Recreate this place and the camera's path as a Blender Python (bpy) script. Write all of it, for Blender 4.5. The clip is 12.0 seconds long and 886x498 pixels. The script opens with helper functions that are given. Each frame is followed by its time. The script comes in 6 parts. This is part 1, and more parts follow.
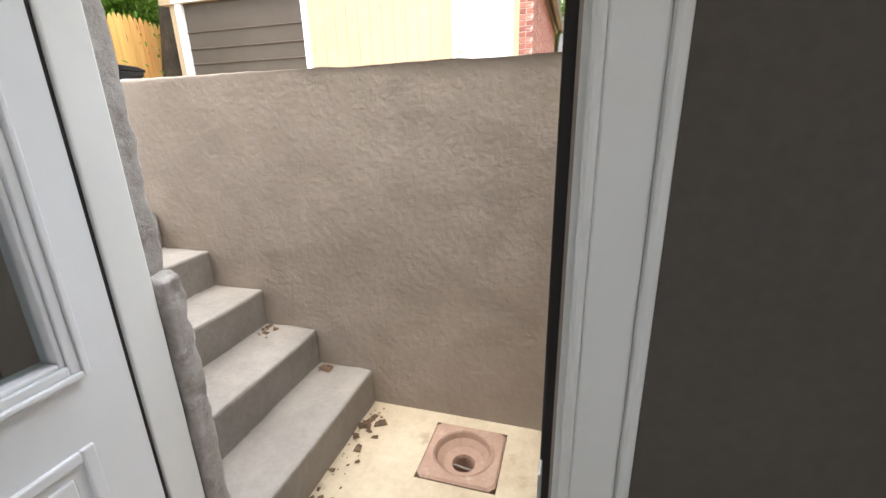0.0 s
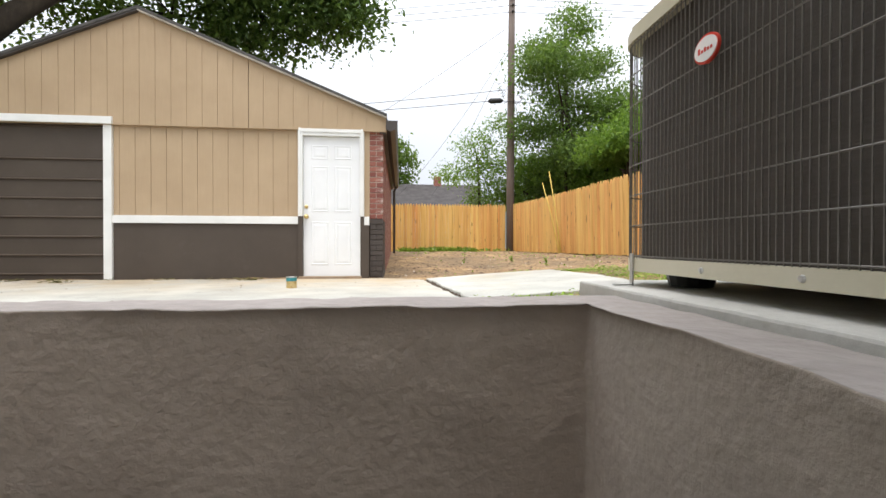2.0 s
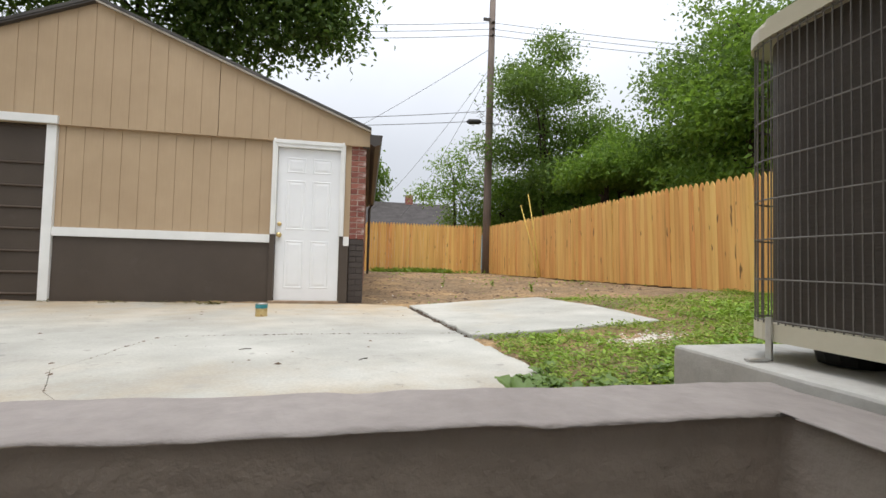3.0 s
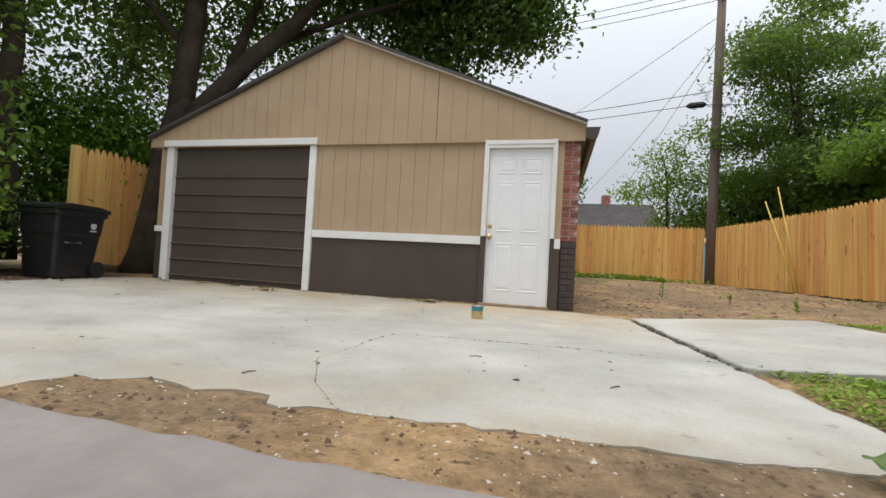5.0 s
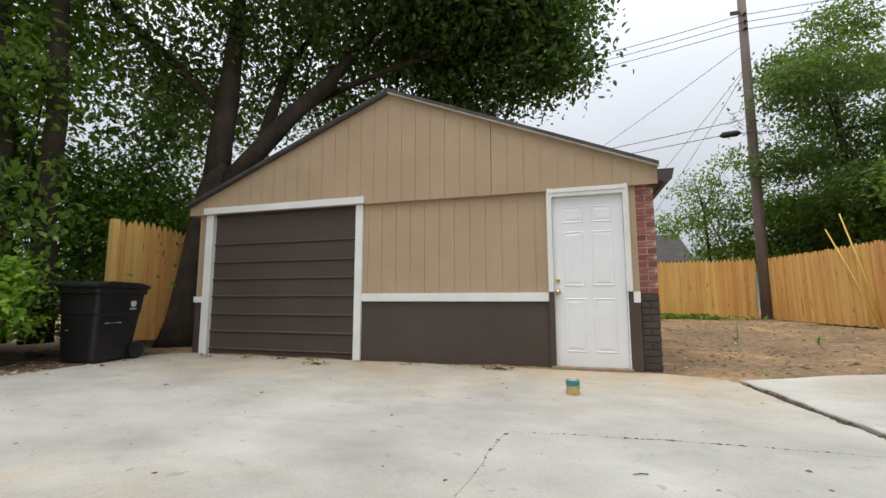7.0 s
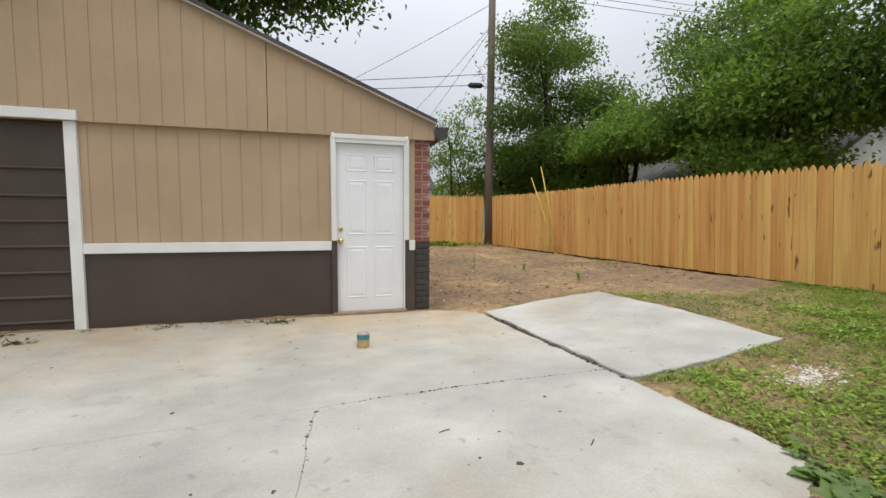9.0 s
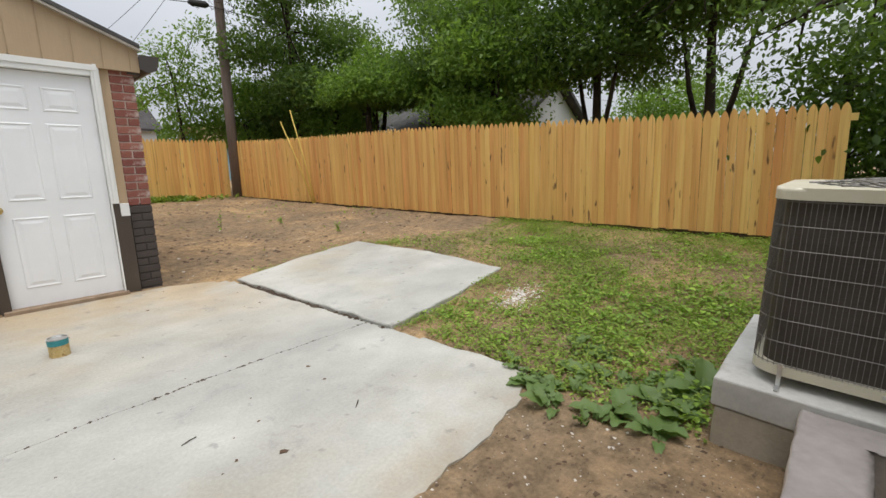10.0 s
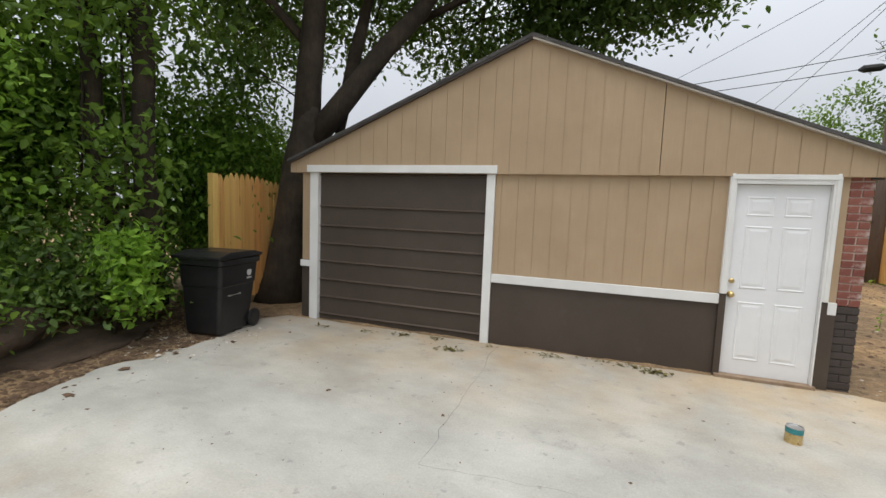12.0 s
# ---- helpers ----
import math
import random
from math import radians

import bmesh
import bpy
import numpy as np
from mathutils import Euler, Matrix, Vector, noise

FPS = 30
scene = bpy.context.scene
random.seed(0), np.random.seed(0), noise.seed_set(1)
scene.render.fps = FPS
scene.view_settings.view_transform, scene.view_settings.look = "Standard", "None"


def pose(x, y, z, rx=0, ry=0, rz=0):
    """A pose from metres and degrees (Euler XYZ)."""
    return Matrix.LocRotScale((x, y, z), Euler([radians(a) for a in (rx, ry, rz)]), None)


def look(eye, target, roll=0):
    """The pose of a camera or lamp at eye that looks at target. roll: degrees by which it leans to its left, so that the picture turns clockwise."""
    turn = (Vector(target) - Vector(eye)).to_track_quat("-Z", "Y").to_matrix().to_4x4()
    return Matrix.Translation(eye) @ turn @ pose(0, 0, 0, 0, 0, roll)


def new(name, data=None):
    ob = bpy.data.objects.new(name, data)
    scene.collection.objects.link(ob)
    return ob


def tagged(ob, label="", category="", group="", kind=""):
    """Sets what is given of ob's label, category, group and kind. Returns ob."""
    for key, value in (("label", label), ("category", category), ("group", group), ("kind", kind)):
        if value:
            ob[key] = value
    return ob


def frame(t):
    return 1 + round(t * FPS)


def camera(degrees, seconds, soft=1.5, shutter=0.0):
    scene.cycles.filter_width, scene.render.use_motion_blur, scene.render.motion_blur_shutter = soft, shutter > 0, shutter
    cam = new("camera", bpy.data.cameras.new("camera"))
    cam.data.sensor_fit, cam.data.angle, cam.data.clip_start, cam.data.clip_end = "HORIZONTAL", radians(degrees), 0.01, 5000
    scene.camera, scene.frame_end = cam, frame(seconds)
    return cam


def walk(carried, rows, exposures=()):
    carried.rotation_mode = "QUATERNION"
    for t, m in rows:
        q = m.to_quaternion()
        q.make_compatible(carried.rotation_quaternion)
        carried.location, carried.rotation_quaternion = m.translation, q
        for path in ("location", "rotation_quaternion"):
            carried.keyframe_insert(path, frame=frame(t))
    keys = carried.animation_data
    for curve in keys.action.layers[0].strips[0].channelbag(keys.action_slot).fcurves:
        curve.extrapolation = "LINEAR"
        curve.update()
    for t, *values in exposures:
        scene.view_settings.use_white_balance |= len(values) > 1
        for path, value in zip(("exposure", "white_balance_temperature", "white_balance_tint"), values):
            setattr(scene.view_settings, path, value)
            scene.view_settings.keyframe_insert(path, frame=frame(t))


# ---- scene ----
cam = camera(92.0, 12.0)
PATH = [
    (0, (1.81, -6.888, 0.145), (1.252, -5.066, -0.463), -1.5),
    (0.5, (1.635, -6.857, 0.198), (1.152, -4.948, -0.15), -0.3),
    (1, (1.547, -6.664, 0.297), (1.318, -4.687, 0.098), -0.2),
    (1.5, (1.471, -6.465, 0.355), (1.493, -4.468, 0.256), -0.0),
    (2, (1.378, -6.228, 0.474), (1.576, -4.237, 0.457), 0.1),
    (2.5, (1.293, -6.014, 0.529), (1.596, -4.038, 0.57), 0.7),
    (2.7, (1.223, -5.935, 0.54), (1.574, -3.967, 0.601), 1.5),
    (4.3, (1.126, -5.388, 0.59), (1.132, -3.39, 0.674), 2.8),
    (4.5, (1.1, -5.432, 0.598), (0.961, -3.438, 0.666), 3.1),
    (5, (0.881, -5.461, 0.548), (0.373, -3.527, 0.599), 3.2),
    (5.5, (0.736, -5.321, 0.589), (0.005, -3.462, 0.691), 2.7),
    (6, (0.563, -5.253, 0.709), (-0.232, -3.428, 0.9), 1.3),
    (6.5, (0.383, -5.235, 0.734), (-0.333, -3.381, 0.963), -0.2),
    (6.7, (0.309, -5.242, 0.754), (-0.339, -3.366, 0.997), -0.3),
    (8.5, (-0.199, -5.139, 1.074), (-0.255, -3.14, 1.075), 0.4),
    (9, (-0.15, -5.174, 1.165), (0.386, -3.253, 1.017), 0.3),
    (9.5, (0.062, -5.093, 1.195), (1.342, -3.585, 0.896), 0.3),
    (10, (-0.003, -5.069, 1.261), (1.423, -3.725, 0.858), -0.4),
    (10.5, (-0.29, -5.118, 1.322), (0.915, -3.574, 0.915), 1.4),
    (11, (-0.613, -5.226, 1.517), (0.014, -3.337, 1.318), 2.4),
    (11.5, (-0.996, -5.252, 1.572), (-1.054, -3.255, 1.489), 3.1),
    (12, (-1.347, -5.167, 1.648), (-2.006, -3.287, 1.464), 2.2),
]
EXPOSURES = [(0, 2.2), (0.4, 1.8), (1.0, 1.28), (1.5, 0.98), (2.0, 0.58), (2.6, 0.28), (4.4, -0.08), (12, -0.05)]
walk(cam, [(t, look(eye, target, roll)) for t, eye, target, roll in PATH], EXPOSURES)

# ---- world and light: an overcast afternoon ----
world = bpy.data.worlds.new("overcast")
scene.world = world
world.use_nodes = True
wn, wl = world.node_tree.nodes, world.node_tree.links
sky = wn.new("ShaderNodeTexSky")
sky.sky_type, sky.sun_disc, sky.sun_elevation, sky.sun_rotation = "NISHITA", False, radians(76), radians(193)
sky.dust_density, sky.air_density = 4.0, 1.0
cloud_noise = wn.new("ShaderNodeTexNoise")
cloud_noise.inputs["Scale"].default_value, cloud_noise.inputs["Detail"].default_value = 2.2, 6
cloud_ramp = wn.new("ShaderNodeValToRGB")
cloud_ramp.color_ramp.elements[0].position, cloud_ramp.color_ramp.elements[0].color = 0.3, (6.6, 6.9, 7.5, 1)
cloud_ramp.color_ramp.elements[1].position, cloud_ramp.color_ramp.elements[1].color = 0.75, (7.8, 8.1, 8.6, 1)
wmix = wn.new("ShaderNodeMixRGB")
wmix.inputs["Fac"].default_value = 0.9
wl.new(cloud_noise.outputs["Fac"], cloud_ramp.inputs["Fac"])
wl.new(sky.outputs["Color"], wmix.inputs["Color1"])
wl.new(cloud_ramp.outputs["Color"], wmix.inputs["Color2"])
wcoord, wsep, wgrad, wmul = wn.new("ShaderNodeTexCoord"), wn.new("ShaderNodeSeparateXYZ"), wn.new("ShaderNodeMapRange"), wn.new("ShaderNodeMixRGB")
wl.new(wcoord.outputs["Generated"], wsep.inputs[0])
wpow = wn.new("ShaderNodeMath")
wpow.operation, wpow.inputs[1].default_value, wpow.use_clamp = "POWER", 1.8, True
wl.new(wsep.outputs["Z"], wpow.inputs[0])
wl.new(wpow.outputs[0], wgrad.inputs["Value"])
wgrad.inputs["From Min"].default_value, wgrad.inputs["From Max"].default_value = 0.0, 1.0
wgrad.inputs["To Min"].default_value, wgrad.inputs["To Max"].default_value = 0.86, 3.2
wmul.blend_type, wmul.inputs["Fac"].default_value = "MULTIPLY", 1.0
wl.new(wmix.outputs["Color"], wmul.inputs["Color1"])
wl.new(wgrad.outputs[0], wmul.inputs["Color2"])
wl.new(wmul.outputs["Color"], wn["Background"].inputs["Color"])
wn["Background"].inputs["Strength"].default_value = 0.10
sun = new("sun", bpy.data.lights.new("sun", "SUN"))
sun.data.energy, sun.data.angle, sun.data.color = 1.6, radians(40), (1.0, 0.94, 0.85)
sun.matrix_world = look((-1, -6.5, 19), (0, -2, 0))


# ---- materials ----
def node_material(name):
    m = bpy.data.materials.new(name)
    m.use_nodes = True
    return m, m.node_tree.nodes, m.node_tree.links, m.node_tree.nodes["Principled BSDF"]


def noise_node(n, l, scale, detail=6, stretch=None, rough=0.6, random_shift=False):
    tc = n.new("ShaderNodeTexCoord")
    out = tc.outputs["Object"]
    if random_shift:
        info, add = n.new("ShaderNodeObjectInfo"), n.new("ShaderNodeVectorMath")
        mul = n.new("ShaderNodeMath")
        mul.operation, mul.inputs[1].default_value = "MULTIPLY", 37.0
        l.new(info.outputs["Random"], mul.inputs[0])
        l.new(out, add.inputs[0])
        l.new(mul.outputs[0], add.inputs[1])
        out = add.outputs[0]
    if stretch:
        mp = n.new("ShaderNodeMapping")
        mp.inputs["Scale"].default_value = stretch
        l.new(out, mp.inputs["Vector"])
        out = mp.outputs["Vector"]
    t = n.new("ShaderNodeTexNoise")
    t.inputs["Scale"].default_value, t.inputs["Detail"].default_value, t.inputs["Roughness"].default_value = scale, detail, rough
    l.new(out, t.inputs["Vector"])
    return t.outputs["Fac"]


def ramp(n, l, fac, stops):
    r = n.new("ShaderNodeValToRGB")
    els = r.color_ramp.elements
    while len(els) < len(stops):
        els.new(0.5)
    for e, (p, c) in zip(els, stops):
        e.position, e.color = p, (*c, 1)
    l.new(fac, r.inputs["Fac"])
    return r.outputs["Color"]


def mix(n, l, fac, a, b, mode="MIX"):
    m = n.new("ShaderNodeMixRGB")
    m.blend_type = mode
    for sock, v in ((m.inputs["Fac"], fac), (m.inputs["Color1"], a), (m.inputs["Color2"], b)):
        if hasattr(v, "is_output"):
            l.new(v, sock)
        elif isinstance(v, tuple):
            sock.default_value = (*v, 1)
        else:
            sock.default_value = v
    return m.outputs["Color"]


def bump(n, l, bsdf, height, strength, distance):
    b = n.new("ShaderNodeBump")
    b.inputs["Strength"].default_value, b.inputs["Distance"].default_value = strength, distance
    l.new(height, b.inputs["Height"])
    l.new(b.outputs["Normal"], bsdf.inputs["Normal"])


def surface(name, a, b, coarse=1.2, fine=40, rough=0.8, relief=0.3, depth=0.004, stain=None, stain_at=(0.55, 0.7), metal=0.0,
            stretch=None, speck=0.25, random_shift=False, spec=0.4, detail=8, soft_grain=0.65):
    """Two colours in broad patches, a fine grain over them, an optional stain colour, and relief from the grain."""
    m, n, l, p = node_material(name)
    big = noise_node(n, l, coarse, 5, None, 0.6, random_shift)
    small = noise_node(n, l, fine, detail, stretch, soft_grain, random_shift)
    col = ramp(n, l, big, [(0.35, a), (0.65, b)])
    col = mix(n, l, speck, col, ramp(n, l, small, [(0.3, (0.35, 0.35, 0.35)), (0.7, (0.65, 0.65, 0.65))]), "OVERLAY")
    if stain:
        mask = ramp(n, l, noise_node(n, l, coarse * 2.3, 7), [(stain_at[0], (0, 0, 0)), (stain_at[1], (1, 1, 1))])
        col = mix(n, l, mask, col, stain)
    l.new(col, p.inputs["Base Color"])
    p.inputs["Roughness"].default_value, p.inputs["Metallic"].default_value = rough, metal
    p.inputs["Specular IOR Level"].default_value = spec
    bump(n, l, p, small, relief, depth)
    return m


def slab_concrete(name="slab_concrete", silted=1.0):
    """Pale broom-finished concrete: grey clouds, ochre silt near the garage, dark scuffs and fine specks."""
    m, n, l, p = node_material(name)
    col = ramp(n, l, noise_node(n, l, 0.7, 6), [(0.32, (0.315, 0.311, 0.283)), (0.46, (0.375, 0.371, 0.338)), (0.54, (0.41, 0.406, 0.371)), (0.68, (0.465, 0.461, 0.424))])
    sx, tc = n.new("ShaderNodeSeparateXYZ"), n.new("ShaderNodeTexCoord")
    l.new(tc.outputs["Object"], sx.inputs[0])
    near = n.new("ShaderNodeMapRange")
    near.inputs["From Min"].default_value, near.inputs["From Max"].default_value = -2.3, 0.1
    near.inputs["To Max"].default_value = silted
    l.new(sx.outputs["Y"], near.inputs["Value"])
    silt = n.new("ShaderNodeMath")
    silt.operation = "MULTIPLY"
    l.new(near.outputs[0], silt.inputs[0])
    l.new(ramp(n, l, noise_node(n, l, 1.1, 6), [(0.30, (0, 0, 0)), (0.60, (0.9, 0.9, 0.9))]), silt.inputs[1])
    col = mix(n, l, silt.outputs[0], col, (0.42, 0.31, 0.18))
    far = n.new("ShaderNodeMapRange")
    far.inputs["From Min"].default_value, far.inputs["From Max"].default_value = -3.1, -4.15
    l.new(sx.outputs["Y"], far.inputs["Value"])
    mud = n.new("ShaderNodeMath")
    mud.operation = "MULTIPLY"
    l.new(far.outputs[0], mud.inputs[0])
    l.new(ramp(n, l, noise_node(n, l, 2.1, 7, None, 0.65), [(0.36, (0, 0, 0)), (0.62, (0.9, 0.9, 0.9))]), mud.inputs[1])
    col = mix(n, l, mud.outputs[0], col, (0.37, 0.315, 0.235))
    sweep = ramp(n, l, noise_node(n, l, 1.5, 8, (0.85, 1.3, 1), 0.62), [(0.36, (0.34, 0.34, 0.34)), (0.64, (0.64, 0.64, 0.64))])
    col = mix(n, l, 0.36, col, sweep, "OVERLAY")
    edge = ramp(n, l, noise_node(n, l, 0.55, 8), [(0.58, (0, 0, 0)), (0.72, (0.7, 0.7, 0.7))])
    col = mix(n, l, edge, col, (0.40, 0.345, 0.255))
    scuff = ramp(n, l, noise_node(n, l, 3.2, 8, None, 0.75), [(0.57, (0, 0, 0)), (0.66, (0.6, 0.6, 0.6))])
    col = mix(n, l, scuff, col, (0.28, 0.275, 0.255))
    blot = ramp(n, l, noise_node(n, l, 8.5, 3, None, 0.45), [(0.675, (0, 0, 0)), (0.71, (0.5, 0.5, 0.5))])
    col = mix(n, l, blot, col, (0.21, 0.205, 0.19))
    fine = noise_node(n, l, 60, 8, None, 0.7)
    col = mix(n, l, 0.32, col, ramp(n, l, fine, [(0.3, (0.32, 0.32, 0.32)), (0.7, (0.68, 0.68, 0.68))]), "OVERLAY")
    l.new(col, p.inputs["Base Color"])
    p.inputs["Roughness"].default_value = 0.85
    bump(n, l, p, fine, 0.35, 0.003)
    return m


def ground_soil():
    """Bare brown soil with ochre patches, grey dust, pebbly relief, and thin green under the lawn's area."""
    m, n, l, p = node_material("soil")
    col = ramp(n, l, noise_node(n, l, 0.9, 7), [(0.3, (0.160, 0.110, 0.068)), (0.5, (0.275, 0.187, 0.106)), (0.68, (0.40, 0.268, 0.138))])
    pale = ramp(n, l, noise_node(n, l, 2.6, 8, None, 0.7), [(0.55, (0, 0, 0)), (0.75, (0.6, 0.6, 0.6))])
    col = mix(n, l, pale, col, (0.39, 0.305, 0.21))
    darkened = ramp(n, l, noise_node(n, l, 0.45, 6, None, 0.65), [(0.42, (0.6, 0.6, 0.6)), (0.52, (0, 0, 0))])
    col = mix(n, l, darkened, col, (0.22, 0.16, 0.10))
    bits = ramp(n, l, noise_node(n, l, 26, 4, (0.7, 1.3, 1), 0.6), [(0.61, (0, 0, 0)), (0.68, (0.8, 0.8, 0.8))])
    col = mix(n, l, bits, col, (0.11, 0.08, 0.055))
    mid = noise_node(n, l, 9, 8, None, 0.7)
    col = mix(n, l, 0.75, col, ramp(n, l, mid, [(0.32, (0.22, 0.22, 0.22)), (0.5, (0.5, 0.5, 0.5)), (0.68, (0.72, 0.72, 0.72))]), "OVERLAY")
    fine = noise_node(n, l, 45, 10, None, 0.75)
    col = mix(n, l, 0.6, col, ramp(n, l, fine, [(0.3, (0.25, 0.25, 0.25)), (0.7, (0.75, 0.75, 0.75))]), "OVERLAY")
    l.new(col, p.inputs["Base Color"])
    p.inputs["Roughness"].default_value = 0.95
    p.inputs["Specular IOR Level"].default_value = 0.2
    bump(n, l, p, mid, 0.8, 0.05)
    return m


def leaf_material(name, dark, light, through_light=0.45):
    m, n, l, p = node_material(name)
    geo = n.new("ShaderNodeNewGeometry")
    col = ramp(n, l, geo.outputs["Random Per Island"], [(0.0, dark), (0.6, tuple((a + b) / 2 for a, b in zip(dark, light))), (1.0, light)])
    col = mix(n, l, 0.3, col, ramp(n, l, noise_node(n, l, 0.8, 4), [(0.35, (0.3, 0.3, 0.3)), (0.65, (0.7, 0.7, 0.7))]), "OVERLAY")
    l.new(col, p.inputs["Base Color"])
    p.inputs["Roughness"].default_value = 0.5
    p.inputs["Specular IOR Level"].default_value = 0.35
    tr, ms = n.new("ShaderNodeBsdfTranslucent"), n.new("ShaderNodeMixShader")
    l.new(mix(n, l, 0.5, col, (0.25, 0.4, 0.04)), tr.inputs["Color"])
    ms.inputs["Fac"].default_value = through_light
    l.new(p.outputs[0], ms.inputs[1])
    l.new(tr.outputs[0], ms.inputs[2])
    l.new(ms.outputs[0], n["Material Output"].inputs["Surface"])
    return m


def wood_material(name, a, b, knots=(0.16, 0.08, 0.03)):
    m, n, l, p = node_material(name)
    grain = noise_node(n, l, 1.0, 9, (55, 55, 2.2), 0.7, True)
    broad = noise_node(n, l, 1.0, 5, (7, 7, 0.8), 0.6, True)
    col = ramp(n, l, broad, [(0.3, a), (0.7, b)])
    col = mix(n, l, 0.35, col, ramp(n, l, grain, [(0.3, (0.3, 0.3, 0.3)), (0.7, (0.7, 0.7, 0.7))]), "OVERLAY")
    streak = ramp(n, l, noise_node(n, l, 1.0, 6, (30, 30, 0.9), 0.6, True), [(0.57, (0, 0, 0)), (0.72, (0.6, 0.6, 0.6))])
    col = mix(n, l, streak, col, tuple(0.45 * v for v in a))
    knot = ramp(n, l, noise_node(n, l, 1.0, 2, (16, 16, 5), 0.4, True), [(0.69, (0, 0, 0)), (0.74, (0.9, 0.9, 0.9))])
    col = mix(n, l, knot, col, knots)
    info = n.new("ShaderNodeObjectInfo")
    tone = ramp(n, l, info.outputs["Random"], [(0.0, (0.36, 0.335, 0.31)), (0.12, (0.41, 0.39, 0.375)), (0.3, (0.45, 0.44, 0.43)), (0.7, (0.54, 0.54, 0.53)), (1.0, (0.66, 0.64, 0.62))])
    col = mix(n, l, 0.8, col, tone, "OVERLAY")
    l.new(col, p.inputs["Base Color"])
    p.inputs["Roughness"].default_value = 0.75
    bump(n, l, p, grain, 0.3, 0.002)
    return m


def brick_material(name, a, b, mortar_dust, dust_at):
    m, n, l, p = node_material(name)
    info = n.new("ShaderNodeObjectInfo")
    col = ramp(n, l, info.outputs["Random"], [(0.0, a), (1.0, b)])
    fine = noise_node(n, l, 60, 8, None, 0.7)
    col = mix(n, l, 0.5, col, ramp(n, l, fine, [(0.3, (0.3, 0.3, 0.3)), (0.7, (0.7, 0.7, 0.7))]), "OVERLAY")
    dust = ramp(n, l, noise_node(n, l, 9, 7, None, 0.7), [(dust_at, (0, 0, 0)), (dust_at + 0.15, (0.8, 0.8, 0.8))])
    col = mix(n, l, dust, col, mortar_dust)
    l.new(col, p.inputs["Base Color"])
    p.inputs["Roughness"].default_value = 0.85
    bump(n, l, p, fine, 0.5, 0.004)
    return m


M_STUCCO = surface("painted_stucco", (0.325, 0.273, 0.23), (0.37, 0.313, 0.265), 2.4, 36, 0.85, 0.5, 0.011, (0.285, 0.24, 0.207), (0.55, 0.8), speck=0.12, detail=6, soft_grain=0.55)
M_COPING = surface("stucco_coping", (0.262, 0.232, 0.218), (0.315, 0.284, 0.268), 3, 26, 0.85, 0.6, 0.012, speck=0.25, detail=4, soft_grain=0.5)
M_PLASTER = surface("broken_plaster", (0.33, 0.30, 0.275), (0.43, 0.40, 0.375), 6, 45, 0.9, 0.7, 0.01, (0.24, 0.21, 0.19), (0.55, 0.68), speck=0.4)
M_STEP = surface("step_concrete", (0.20, 0.178, 0.157), (0.275, 0.247, 0.22), 3, 45, 0.88, 0.4, 0.006, (0.28, 0.245, 0.21), (0.56, 0.72))
M_WELL_FLOOR = surface("well_floor", (0.40, 0.325, 0.225), (0.52, 0.44, 0.32), 3, 40, 0.9, 0.4, 0.006, (0.32, 0.25, 0.17), (0.6, 0.72))
M_CLAY = surface("drain_clay", (0.30, 0.19, 0.14), (0.36, 0.24, 0.18), 9, 60, 0.8, 0.3, 0.003, (0.42, 0.33, 0.25), (0.58, 0.75))
M_SLAB = slab_concrete()
M_PATIO = slab_concrete("patio_concrete", 0.2)
M_SOIL = ground_soil()
M_PAD = surface("pad_concrete", (0.42, 0.41, 0.38), (0.55, 0.54, 0.51), 3, 50, 0.88, 0.35, 0.005, (0.33, 0.30, 0.26), (0.58, 0.75))
M_PAD_SIDE = surface("pad_block", (0.31, 0.268, 0.208), (0.42, 0.37, 0.30), 5, 50, 0.9, 0.5, 0.008)
M_TAN = surface("tan_paint", (0.395, 0.287, 0.18), (0.44, 0.325, 0.207), 1.3, 1.0, 0.75, 0.25, 0.002, stretch=(90, 90, 4), speck=0.12)
M_BROWN = surface("brown_paint", (0.062, 0.047, 0.036), (0.074, 0.057, 0.044), 1.5, 50, 0.6, 0.2, 0.002, (0.085, 0.068, 0.056), (0.62, 0.8), speck=0.15)
M_DOOR_BROWN = surface("door_brown", (0.068, 0.049, 0.037), (0.082, 0.060, 0.046), 1.5, 1.0, 0.5, 0.3, 0.003, (0.095, 0.075, 0.061), (0.62, 0.8), stretch=(4, 90, 90), speck=0.25)
M_WHITE = surface("white_paint", (0.72, 0.72, 0.70), (0.80, 0.80, 0.78), 2, 60, 0.55, 0.12, 0.0015, (0.60, 0.58, 0.54), (0.68, 0.85), speck=0.08)
M_DOOR_WHITE = surface("door_paint", (0.76, 0.77, 0.78), (0.81, 0.82, 0.83), 2, 1, 0.45, 0.1, 0.001, stretch=(120, 120, 5), speck=0.05)
M_FRAME_GREY = surface("frame_paint", (0.76, 0.76, 0.74), (0.81, 0.81, 0.79), 3, 60, 0.5, 0.1, 0.001, speck=0.06)
M_RUBBER = surface("weatherstrip", (0.02, 0.018, 0.017), (0.03, 0.026, 0.024), 6, 60, 0.6, 0.1, 0.001)
M_DARKWALL = surface("basement_paint", (0.092, 0.08, 0.069), (0.108, 0.094, 0.082), 1.5, 50, 0.8, 0.2, 0.002)
M_BRASS = surface("brass", (0.60, 0.44, 0.18), (0.68, 0.52, 0.24), 20, 90, 0.28, 0.05, 0.0005, metal=1.0, speck=0.05)
